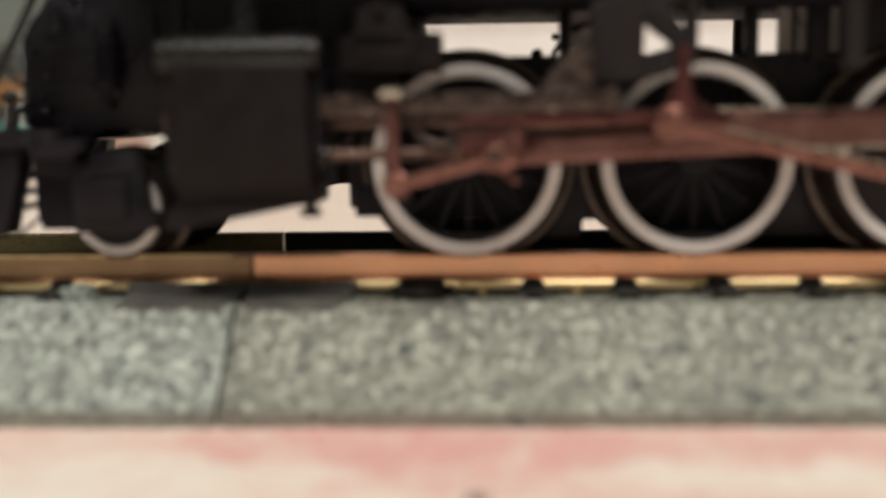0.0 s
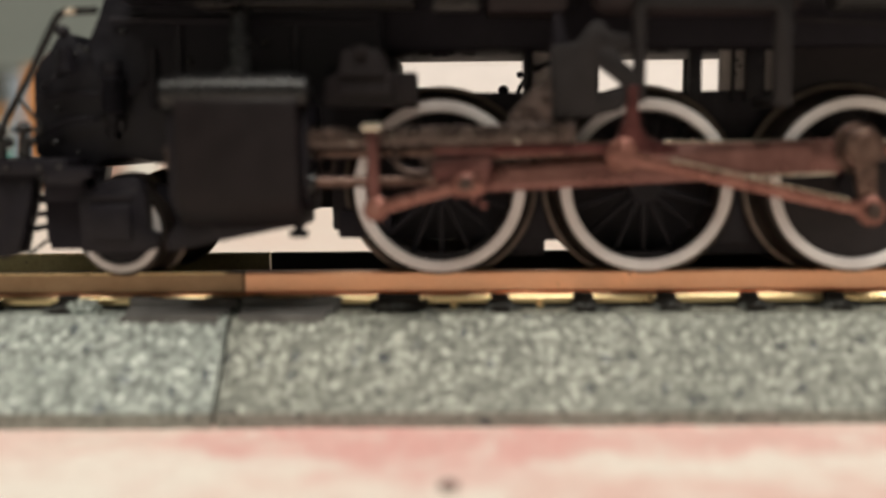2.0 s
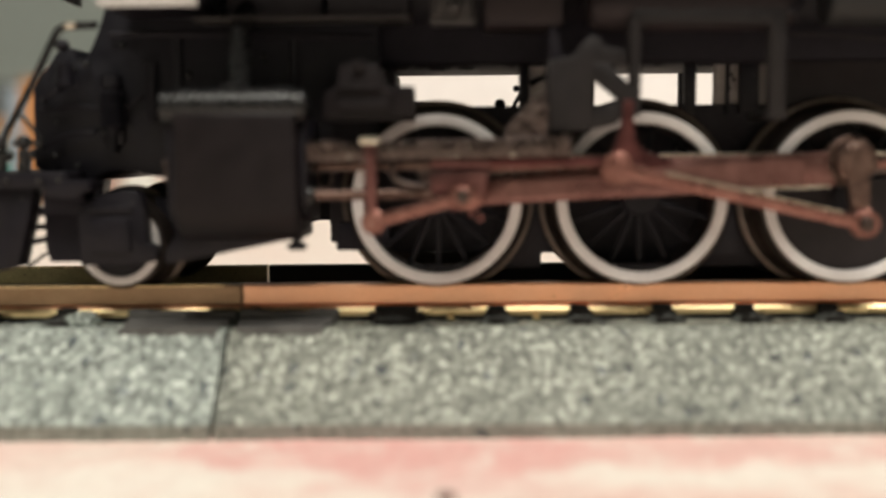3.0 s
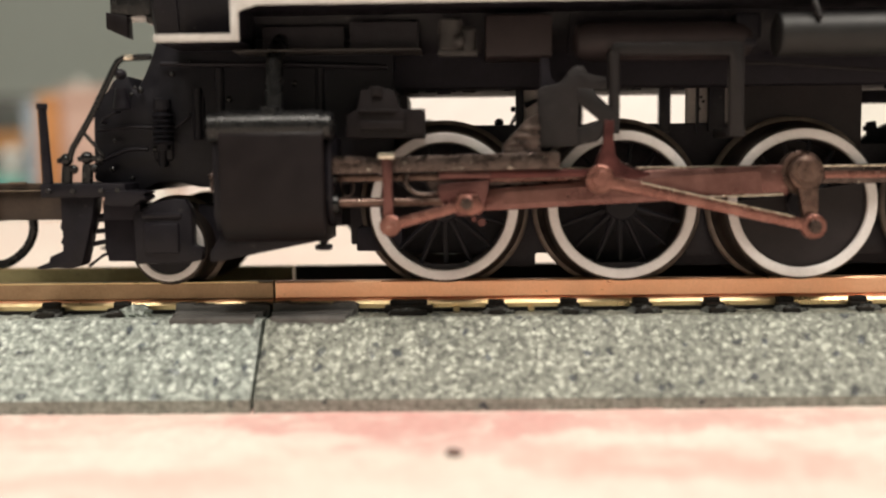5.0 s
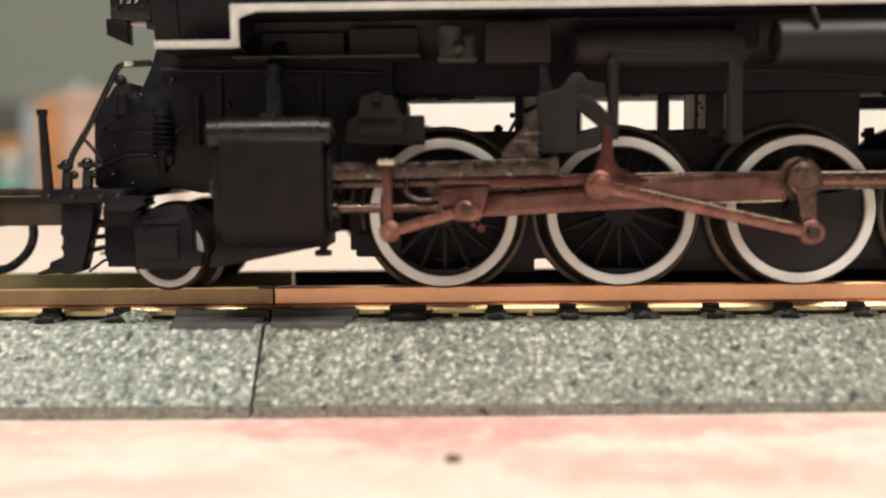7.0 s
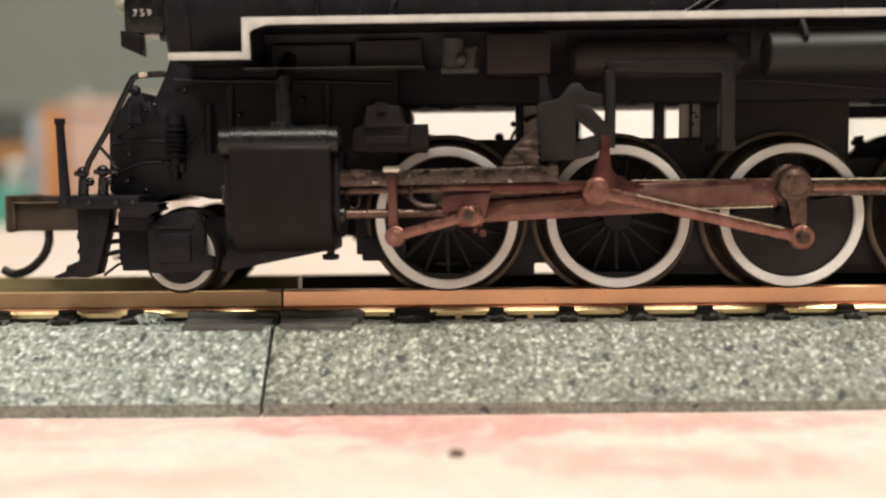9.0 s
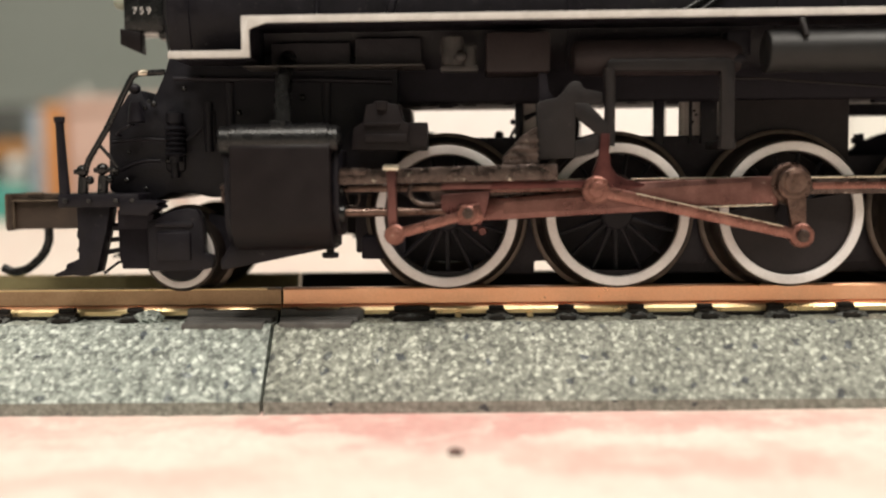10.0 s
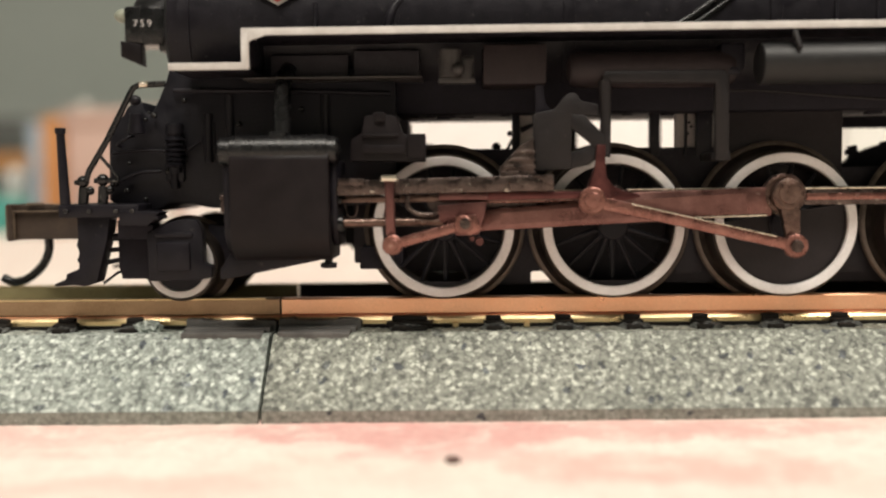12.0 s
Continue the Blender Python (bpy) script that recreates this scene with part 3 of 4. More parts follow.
firebox = B()
box(firebox, 31.55, 40.2, 1.75, 2.6, 14.4, 20.2, 0.3), box(firebox, 32.4, 40.1, 2.6, 11.4, 14.4, 20.2, 0.3)
part("ash_pan", firebox, BROWN_GREY, loco)
under = B()
box(under, 8.2, 62, 0.6, 10.2, 19.82, 23.0, 0.3)
box(under, 40.2, 62, 8.6, 10.2, 18.98, 20.4, 0.2)
box(under, 9.0, 9.8, 2, 8.8, 19.78, 20.1, 0.1)
box(under, 12.9, 13.9, 3, 5, 19.72, 20.1, 0.15)
for x0, x1, h in ((9.4, 9.9, 0.12), (10.4, 11.1, 0.1), (11.2, 12.15, 0.24), (12.15, 12.5, 0.12), (15.8, 16.4, 0.08), (24.6, 25.2, 0.1), (27.4, 28.2, 0.14), (42.0, 43.1, 0.22)):
    box(under, x0, x1, 2.1, 2.9, 19.82 - h, 20.1, 0.04)
part("belly", under, SOOT, loco)
for x, w in ((16.87, 0.27), (26.85, 0.36), (29.12, 0.08), (30.4, 0.56)):
    part("frame_stay", box(B(), x - w, x + w, 2.2, 2.7, 16.8, 20.3, 0.05), BLACK, loco)
for x0, x1 in ((17.1, 18.5), (28.45, 29.95), (30.8, 31.7)):
    part("bracket", box(box(B(), x0, x1, 2.9, 3.4, 17.0, 20.3, 0.1), x0 + 0.1, x0 + 0.3, 2.8, 2.95, 17.0, 20.0, 0.04), LIGHT_GREY, loco, "light grey plastic bracket")
part("lever", tube(B(), [(17.25, 2.5, 18.75), (17.9, 2.5, 19.05), (19.6, 2.4, 19.5)], [0.2, 0.14, 0.1]), BLACK, loco)
for x, z in ((29.45, 19.2), (29.35, 18.4), (29.6, 18.9)):
    part("bolt", rod(B(), (x, 2.75, z), (x, 2.95, z), 0.1, None, 10), BLACK, loco)
tube_bm = tube(B(), curve([(17.0, 6.2, 20), (17.1, 6.4, 18.8), (16.6, 6.4, 17.8), (16.4, 6.4, 17.3)]), 0.13)
ball(tube_bm, (16.65, 6.3, 18.7), 0.22), ball(tube_bm, (15.6, 6.3, 17.7), 0.35)
part("drain_pipe", tube_bm, BLACK, loco)

# main frame
fr = B()
prism(fr, [(5.0, 9.2), (7.6, 9.2), (7.6, 8.58), (15.4, 8.5), (15.4, 7.5), (17.95, 7.5), (17.95, 8.48), (20.4, 8.48), (20.6, 7.5), (62, 7.5), (62, 15.9), (39.8, 15.9), (39.8, 17.4), (10.6, 17.45), (9.1, 17.45), (9.1, 19.6), (5.0, 19.6)], 2.6, 8.2, 0.15)
part("main_frame", fr, LIFTED_BLACK, loco)
for x in (29.2, 41.0):
    hanger = prism(B(), [(x - 0.9, 8.3), (x + 0.9, 8.3), (x + 1.3, 9.6), (x + 1.0, 12.5), (x - 1.0, 12.5), (x - 1.3, 9.6)], 1.9, 2.6, 0.1)
    part("brake_hanger", hanger, LIFTED_BLACK, loco)
part("frame_block", box(B(), 5.7, 8.8, -0.4, 8, 9.0, 10.6, 0.15), SOOT, loco)

# saddle under the smokebox
saddle = B()
prism(saddle, [(-7.3, 23.4), (-7.75, 22.0), (-8.35, 20.7), (-8.85, 19.9), (-9.15, 20.2), (-9.3, 20.9), (-9.9, 20.9), (-10.4, 20.55), (-10.7, 20.0), (-11.2, 19.5), (-11.75, 18.5), (-11.9, 14.0), (-10.0, 13.1), (-8.64, 13.2), (-8.31, 13.36), (-7.62, 13.72), (-6.82, 13.8), (-6.03, 13.74), (-5.43, 13.58), (-4.76, 13.42), (-3.56, 13.4), (-2.5, 13.3), (8.4, 13.6), (8.4, 22.9)], -0.4, 11.2, 0.2)
part("cylinder_saddle", saddle, DEEP, loco)
for x0, x1, z0, z1, y in ((-5.2, -4.2, 17.0, 19.6, -0.8), (-7.8, -6.4, 15.2, 17.4, -0.9), (-3.6, -2.8, 18.8, 20.9, -0.7), (3.0, 4.0, 18.6, 21.0, -0.7)):
    part("fitting", rod(box(B(), x0, x1, y + 0.2, 0.5, z0, z1, 0.3), ((x0 + x1) / 2, y + 0.3, z0 - 0.4), ((x0 + x1) / 2, y + 0.3, z1 + 0.4), 0.3), DEEP, loco)
# rib line and pipe runs along the saddle
part("saddle_pipe", tube(B(), curve([(-7.0, -0.7, 21.6), (-2.0, -0.8, 21.5), (3.0, -0.8, 21.4), (8.0, -0.7, 21.2)]), 0.16), BLACK, loco)

# running boards with white edges
for far in (False, True):
    y0, y1 = mirrored(-5.5, 1.0, far)
    board = B()
    prism(board, [(-0.75, 24.62), (62, 24.66), (62, 25.08), (-0.75, 25.04)], y0, y1, 0.06)
    prism(board, [(-5.9, 22.46), (-0.75, 22.46), (-0.75, 22.88), (-5.9, 22.88)], y0, y1, 0.06)
    prism(board, [(-1.18, 22.5), (-0.75, 22.5), (-0.75, 25.02), (-1.18, 25.02)], y0, y1, 0.06)
    rb = part("running_board", board, BLACK, loco)
    e0, e1 = mirrored(-5.65, -5.5, far)
    edge = B()
    t = 0.47
    prism(edge, [(-5.95, 22.43), (-0.68, 22.43), (-0.72, 24.60), (62, 24.64), (62, 24.64 + t), (-0.70, 24.60 + t), (-1.20, 24.60 + t), (-1.20, 22.43 + t), (-5.95, 22.43 + t)], e0, e1, 0.03)
    prism(edge, [(-0.72, 24.62), (-0.72, 24.15), (-0.5, 24.3), (0.45, 24.62)], e0, e1, 0.02)
    part("edge_stripe", edge, WHITE, rb, "white painted edge")
    # lower ledge with apparatus behind it
    y0, y1 = mirrored(-3.2, 0.5, far)
    led = box(B(), -1.7, 10.3, y0, y1, 22.06, 22.18, 0.04)
    part("ledge", led, LEDGE, loco)
    y0, y1 = mirrored(-1.3, 0.5, far)
    part("equipment_box", box(B(), 5.6, 10.1, y0, y1, 22.1, 24.1, 0.12), LIFTED_BLACK, loco)
    part("equipment_box", box(B(), -0.2, 5.2, y0 + 0.4, y1, 22.1, 23.9, 0.12), LIFTED_BLACK, loco)
    y0, y1 = mirrored(-3.6, 0.5, far)
    part("cover_panel", box(B(), 14.4, 18.6, y0, y1, 21.5, 24.1, 0.15), LIFTED_BROWN, loco)
    pump = B()
    yc = both(-3.0)[far]
    rod(pump, (12.2, yc, 22.0), (12.2, yc, 23.9), 0.75), rod(pump, (13.3, yc, 21.8), (13.3, yc, 23.2), 0.5)
    rod(pump, (11.4, yc, 23.2), (13.8, yc, 23.2), 0.28), ball(pump, (12.7, yc - (0.6 if not far else -0.6), 22.5), 0.42)
    box(pump, 11.4, 13.9, yc - 0.5, yc + 0.5, 21.6, 22.0, 0.1)
    part("air_pump", pump, LEDGE, loco)
    tk = B()
    yt = both(-2.9)[far]
    along_x(tk, yt, 22.45, [(20.0, 0.5), (20.2, 1.0), (20.8, 1.25), (30.4, 1.25), (31.0, 1.0), (31.2, 0.5)], 36)
    part("air_tank", tk, LIFTED_BROWN, loco)
    valve = B()
    box(valve, 30.0, 31.6, yt - 0.9, yt + 0.9, 22.3, 24.0, 0.2), box(valve, 30.3, 31.2, yt - 1.2, yt + 0.8, 21.9, 22.4, 0.1)
    part("valve_block", valve, BLACK, loco)
    tk2 = B()
    yt = both(-4.7)[far]
    along_x(tk2, yt, 22.5, [(32.2, 1.2), (32.25, 1.32), (32.35, 1.36), (61.0, 1.36), (61.4, 1.1)], 44)
    tank = part("air_reservoir", tk2, TANK_GREY, loco, "dark grey cylindrical air reservoir")
    part("hanger", tube(B(), [(34.2, yt - 0.9 * (1 if not far else -1), 24.4), (34.25, yt - 1.1 * (1 if not far else -1), 24.0), (34.4, yt - 1.28 * (1 if not far else -1), 23.3)], 0.2), GREY, tank)
    yl = both(-1.6)[far]
    part("air_pipe", tube(B(), [(30.5, yl, 21.1), (33, yl, 21.05), (42, yl, 20.35), (60, yl, 19.2)], 0.1), GREY, loco)
    yp = both(-1.55)[far]
    part("feed_pipe", tube(B(), [(26.5, yp, 24.9), (28.4, yp, 26.0), (31, yp + (0.5 if not far else -0.5), 27.8), (33, yp + (1.2 if not far else -1.2), 29.4)], 0.22), BLACK_GLOSS, loco)
    part("feed_pipe", tube(B(), [(27.7, yp, 24.9), (29.4, yp, 26.0), (32, yp + (0.5 if not far else -0.5), 27.8), (34, yp + (1.2 if not far else -1.2), 29.4)], 0.16), BLACK_GLOSS, loco)
    pipe = tube(B(), curve([(7.9, yp + (0.6 if not far else -0.6), 24.9), (8.1, yp + (0.5 if not far else -0.5), 26.4), (8.9, yp + (0.9 if not far else -0.9), 27.6), (11.0, yp + (1.2 if not far else -1.2), 28.2), (15.5, yp + (1.4 if not far else -1.4), 28.4)]), 0.32)
    part("steam_dome_pipe", pipe, BLACK, loco)
    for x in (3.0, 38.4, 41.2, 44.0):
        post = B()
        yb = both(-1.35)[far]
        rod(post, (x, yb, 24.8), (x, yb + (0.2 if not far else -0.2), 27.4), 0.16), ball(post, (x, yb, 25.3), 0.26)
        part("stanchion", post, BLACK, loco)

# emblem on the smokebox side
em = prism(B(), [(0.4, 27.3), (2.1, 28.3), (2.1, 30.0), (-1.3, 30.0), (-1.3, 28.3)], -1.0, 1.2, 0.03)
emb = part("emblem", em, WHITE, loco, "red emblem with a white border")
part("field", prism(B(), [(0.4, 27.5), (1.9, 28.4), (1.9, 29.8), (-1.1, 29.8), (-1.1, 28.4)], -1.1, -1.0, 0.01), EMBLEM_RED, emb, "red field")

# headlight with number board and plate
hl = B()
box(hl, -11.8, -8.8, 3.6, 7.2, 25.4, 28.2, 0.25)
rod(hl, (-11.2, 5.4, 27.7), (-8.5, 5.4, 28.0), 1.3)
box(hl, -9.4, -7.6, 4.0, 6.8, 24.9, 26.6, 0.2)
head = part("headlight", hl, BLACK_GLOSS, loco)
part("lens", ball(B(), (-11.95, 4.4, 27.6), 0.52, (1.5, 1, 1)), LENS, head, "pale domed lens")
part("lens", ball(B(), (-12.05, 6.4, 27.6), 0.45, (1.1, 1, 1)), LENS, head, "pale domed lens")
part("visor", prism(B(), [(-12.0, 25.65), (-10.5, 25.35), (-10.45, 23.8), (-12.0, 24.5)], 3.4, 4.6, 0.08), BROWN_BLACK, head)
font = bpy.data.curves.new("number", "FONT")
font.body, font.size, font.extrude, font.align_x, font.space_character = "759", 0.72 * MM, 0.02 * MM, "CENTER", 1.42
font.offset = -0.006 * MM
tmp = bpy.data.objects.new("number", font)
scene.collection.objects.link(tmp)
bpy.context.view_layer.update()
num_me = bpy.data.meshes.new_from_object(tmp.evaluated_get(bpy.context.evaluated_depsgraph_get()))
bpy.data.objects.remove(tmp)
num_me.materials.clear()
num_me.materials.append(TYRE_WHITE)
for y, turn in ((3.57, 0), (7.23, 180)):
    number = new("number", num_me)
    number.parent = head
    number.matrix_local = pose(-10.4 * MM, y * MM, 26.68 * MM, 90, 0, turn)
    tagged(number, "white painted numerals")

# pilot deck, coupler, steps
deck = part("pilot_deck", box(box(B(), -14.4, -8.9, -3.2, 0.0, 12.9, 13.8, 0.12), -14.4, -12.1, 0.0, 9.0, 12.9, 13.8, 0.12), BLACK, loco)
part("pilot_deck", prism(B(), [(-10.2, 12.4), (-8.3, 12.3), (-8.1, 12.5), (-7.75, 12.75), (-7.55, 12.72), (-7.5, 12.95), (-7.7, 13.05), (-7.4, 13.25), (-8.0, 13.3), (-8.7, 13.35), (-10.2, 13.35)], -3.4, -1.2, 0.08), BLACK, loco)
cp = B()
box(cp, -20.75, -15.2, 3.6, 7.2, 11.1, 13.3, 0.15), box(cp, -20.65, -14.2, 3.8, 7.0, 13.25, 13.7, 0.08)
box(cp, -21.0, -20.5, 3.4, 7.4, 11.0, 13.75, 0.12)
# light brown of the coupler ridges, with their edge highlight in the colour
EDGE = worn("highlight_brown_plastic", (0.10, 0.072, 0.05), (0.19, 0.145, 0.105), (0.3, 0.45))
coup = part("coupler", cp, COUPLER, loco, "brown plastic knuckle coupler")
for x0, x1, z0, z1 in ((-20.5, -16.8, 13.16, 13.26), (-20.98, -20.85, 11.2, 13.6), (-17.4, -14.6, 13.62, 13.74), (-19.4, -18.2, 13.7, 13.85), (-20.42, -20.34, 11.2, 13.1)):
    part("moulding_ridge", box(B(), x0, x1, 3.32, 3.7, z0, z1, 0.03), EDGE, coup, "ridge in light brown for its edge highlight")
part("trip_pin", tube(B(), curve([(-18.7, 5.4, 11.6), (-18.65, 5.4, 10.2), (-19.2, 5.4, 9.0), (-20.3, 5.4, 8.05), (-21.4, 5.4, 7.75), (-22.25, 5.4, 8.1)]), 0.33), BLACK_GLOSS, coup, "curved black trip pin")
for far in (False, True):
    y = both(-2.6)[far]
    pole = rod(B(), (-14.1, y, 13.7), (-14.28, y, 18.75), 0.36, 0.27)
    rod(pole, (-14.28, y, 18.6), (-14.28, y, 19.0), 0.36)
    part("marker_pole", pole, BLACK, loco)
    for x, h in ((-12.95, 1.55), (-11.6, 1.65)) if not far else ():
        v = rod(B(), (x, y + 0.2, 13.8), (x + 0.1, y + 0.2, 13.8 + h * 0.75), 0.35)
        ball(v, (x + 0.05, y + 0.2, 13.8 + h), 0.42), ball(v, (x + 0.5, y + 0.2, 13.8 + h * 0.6), 0.3)
        rod(v, (x - 0.5, y + 0.1, 13.75 + h), (x + (0.3 if x < -12 else 1.2), y + 0.1, 13.75 + h), 0.17)
        part("air_hose_valve", v, BLACK_GLOSS, loco)
    br = tube(B(), [(-12.57, y - 0.2, 15.4), (-12.3, y - 0.2, 16.1), (-11.05, y - 0.2, 18.1), (-9.4, y - 0.2, 21.2), (-9.15, y - 0.2, 21.6), (-8.75, y - 0.2, 21.8), (-7.0, y - 0.2, 21.86)], 0.21)
    tube(br, [(-11.75, y - 0.2, 17.3), (-11.1, y - 0.1, 16.5), (-10.4, y, 15.6)], 0.12)
    brace = part("brace_rail", br, BLACK_GLOSS, loco)
    # bright sleeve paints the specular glint on the brace's level end
    part("glint_sleeve", rod(B(), (-8.72, y - 0.2, 21.81), (-8.1, y - 0.2, 21.83), 0.225), NICKEL, brace, "bright metal sleeve for the glint on the brace")
    bell = ball(B(), (-9.5, y + (1.2 if not far else -1.2), 20.9), 0.45, (0.9, 1, 0.8))
    rod(bell, (-9.45, y + (1.2 if not far else -1.2), 18.6), (-9.5, y + (1.2 if not far else -1.2), 20.0), 0.6, 0.4)
    part("bell", bell, BLACK, loco)
    y0, y1 = mirrored(-2.8, -1.2, far)
    stp = B()
    back = -1.2 if far else 0.0
    prism(stp, [(x + back, z) for x, z in ((-13.3, 12.95), (-11.0, 12.95), (-11.3, 11.3), (-11.6, 10.2), (-11.75, 9.6), (-12.05, 8.45), (-12.9, 8.2), (-13.6, 8.3), (-14.95, 8.2), (-15.05, 8.35), (-14.2, 8.7), (-14.15, 9.05), (-13.65, 9.25), (-13.27, 9.42), (-13.25, 9.8), (-13.42, 10.0), (-13.24, 10.3), (-13.24, 10.7), (-13.4, 10.95), (-13.27, 11.5))], y0, y1, 0.1)
    part("footstep", stp, BLACK, loco)
    for z, drop, r in ((9.05, 0.75, 0.1), (9.9, 0.2, 0.17), (10.64, 0.08, 0.17), (11.5, 0.0, 0.28)):
        part("pilot_bar", tube(B(), [(-12.0, both(-1.6)[far], z - drop), (-11.0, both(-1.5)[far], z), (-9.9, both(-0.6)[far], z)], r), BLACK, loco)
fins = [(15.9, 0.45), (16.25, 0.45)] + [(16.3 + 0.17 * k, 0.74 if k % 2 else 0.5) for k in range(12)] + [(18.4, 0.45), (18.6, 0.6), (19.2, 0.6), (19.35, 0.4)]
pump = tube(B(), [(-6.9, -1.1, z) for z, r in fins], [r for z, r in fins], 24)
part("finned_pump", pump, DEEP, loco, "black pump with cooling fins")
clutter = (
    ("lever", [(-11.6, -0.8, 15.0), (-9.6, -0.9, 15.9), (-8.0, -0.9, 16.0)], 0.13), ("conduit", [(-11.4, -0.7, 17.3), (-9.0, -0.75, 17.5), (-6.5, -0.7, 17.4), (-5.2, -0.6, 18.2)], 0.12),
    ("grab_iron", [(-9.9, -0.6, 18.5), (-10.1, -1.1, 18.4), (-10.9, -1.1, 17.9), (-10.9, -0.5, 17.8)], 0.1))
for name, pts, r in clutter:
    part(name, tube(B(), curve(pts), r), BLACK, loco)
for x, y, z, r in ((-8.4, -0.8, 19.9, 0.3), (-6.2, -1.0, 20.9, 0.26), (-11.2, -0.9, 15.2, 0.3), (-10.4, -0.9, 14.7, 0.28), (-7.5, -0.9, 16.0, 0.3), (-8.85, -1.3, 19.6, 0.2), (-5.0, -0.7, 21.6, 0.26), (-8.6, -1.3, 20.05, 0.16), (-10.2, -0.9, 16.6, 0.2), (-9.1, -0.9, 14.1, 0.24), (-2.4, -1.2, 19.2, 0.3), (1.9, -1.0, 20.2, 0.3)):
    part("valve_knob", ball(B(), (x, y, z), r * 0.75), BLACK_GLOSS, loco)
for x in (-13.8, -12.2, -10.4, -9.3):
    part("bolt", rod(B(), (x, -3.45, 13.35), (x, -3.15, 13.35), 0.17, None, 10), KNOB, deck)
part("pilot_bracket", prism(B(), [(-10.6, 11.4), (-8.3, 11.4), (-8.1, 12.35), (-8.6, 12.6), (-10.6, 12.7)], -2.6, -1.0, 0.1), SOOT, loco)
part("pilot_beam", prism(B(), [(-10.92, 12.1), (-8.4, 11.7), (-8.4, 8.6), (-8.9, 8.58), (-10.75, 8.58), (-10.75, 8.95), (-10.92, 9.3)], -1.6, 12.4, 0.1), SOOT, loco)


# wheels
def wheel_parts(parent, cx, cz, radius, y_face, far, spokes, crank):
    """A tyre with flange, a white outer ring, a spoked or plain centre and a hub."""

    def yy(d):
        y = y_face + d
        return 2 * CY - y if far else y
    w = part("driving_wheel" if spokes else "pilot_wheel", lathe(B(), cx, cz, [
        (radius - 0.86, yy(0.25)), (radius - 0.1, yy(0.2)), (radius, yy(0.32)), (radius, yy(2.0)), (radius + 0.14, yy(2.35)), (radius + 0.62, yy(2.7)), (radius + 0.68, yy(2.85)), (radius + 0.6, yy(3.0)),
        (radius + 0.2, yy(3.1)), (radius - 0.86, yy(3.1))], 88), TREAD, parent, "dark tyre with flange")
    # the rim's lit look comes from its lighter colour
    part("flange_rim", lathe(B(), cx, cz, [(radius + 0.42, yy(2.48)), (radius + 0.64, yy(2.58)), (radius + 0.73, yy(2.72)), (radius + 0.74, yy(2.85)), (radius + 0.60, yy(2.98))], 88), FLANGE, w, "bronze flange rim in a lit tone")
    ring = 0.76 if spokes else 0.68
    lip = 0.17 if spokes else 0.24
    part("white_ring", lathe(B(), cx, cz, [(radius - ring - 0.05, yy(0.24)), (radius - ring, yy(0.03)), (radius - ring + 0.05, yy(0.0)), (radius - lip - 0.06, yy(0.0)), (radius - lip, yy(0.06)), (radius - lip, yy(0.24))], 88), TYRE_WHITE, w, "white painted tyre face")
    if spokes:
        n = 15
        for i in range(n):
            a = 2 * math.pi * (i + 0.3) / n
            c, q = math.cos(a), math.sin(a)
            y = yy(1.25)
            part("spoke", rod(B(), (cx + 0.9 * c, y, cz + 0.9 * q), (cx + (radius - 0.85) * c, y, cz + (radius - 0.85) * q), 0.22, 0.14, 8), DEEP, w)
        part("hub", rod(B(), (cx, yy(0.1), cz), (cx, yy(2.2), cz), 1.05, None, 28), BLACK, w)
        cw = B()
        prism(cw, [(cx + (radius - 0.83) * math.cos(a), cz + (radius - 0.83) * math.sin(a)) for a in [math.radians(178 + 200 * i / 24) for i in range(25)]] if crank == "main" else
              [(cx + (radius - 0.83) * math.cos(a), cz + (radius - 0.83) * math.sin(a)) for a in [math.radians(246 + 48 * i / 16) for i in range(17)]], *sorted((yy(0.42), yy(1.1))))
        part("counterweight", cw, BROWN_GREY if crank == "main" else DEEP, w)
        boss = rod(B(), (cx - 0.15, yy(0.1), cz + 1.75), (cx - 0.15, yy(1.4), cz + 1.75), 0.85, None, 24)
        part("crank_boss", boss, BLACK, w)
    else:
        part("wheel_centre", lathe(B(), cx, cz, [(0.01, yy(0.22)), (radius - 0.5, yy(0.22)), (radius - 0.5, yy(1.4)), (0.01, yy(1.4))], 40), BLACK, w)
    part("axle", rod(B(), (cx, yy(0.4), cz), (cx, CY, cz), 0.6, None, 16), BLACK, w)
    return w


DRIVERS = (11.65, 23.35, 35.12, 46.9)
for far in (False, True):
    for i, x in enumerate(DRIVERS):
        wheel_parts(loco, x, 11.99, 5.03, -1.6, far, True, "main" if i == 2 else "")
    wheel_parts(loco, -6.7, 9.56, 2.6, -1.55, far, False, "")
    y0, y1 = mirrored(-2.7, -1.7, far)
    tr = B()
    prism(tr, [(-8.5, 8.5), (-8.6, 11.85), (-8.0, 12.1), (-7.4, 12.4), (-6.6, 12.66), (-5.8, 12.78), (-5.2, 12.7), (-4.85, 12.2), (-4.75, 11.6), (-4.7, 9.7), (-4.1, 9.5), (-4.2, 8.7), (-5.2, 8.55)], y0, y1, 0.12)
    box(tr, -7.9, -5.6, y0 - 0.25, y1 + 0.25, 9.2, 11.2, 0.15)
    box(tr, -8.0, -5.4, y0 - 0.15, y1 + 0.15, 11.5, 11.85, 0.1)
    part("pilot_truck_frame", tr, BLACK, loco)
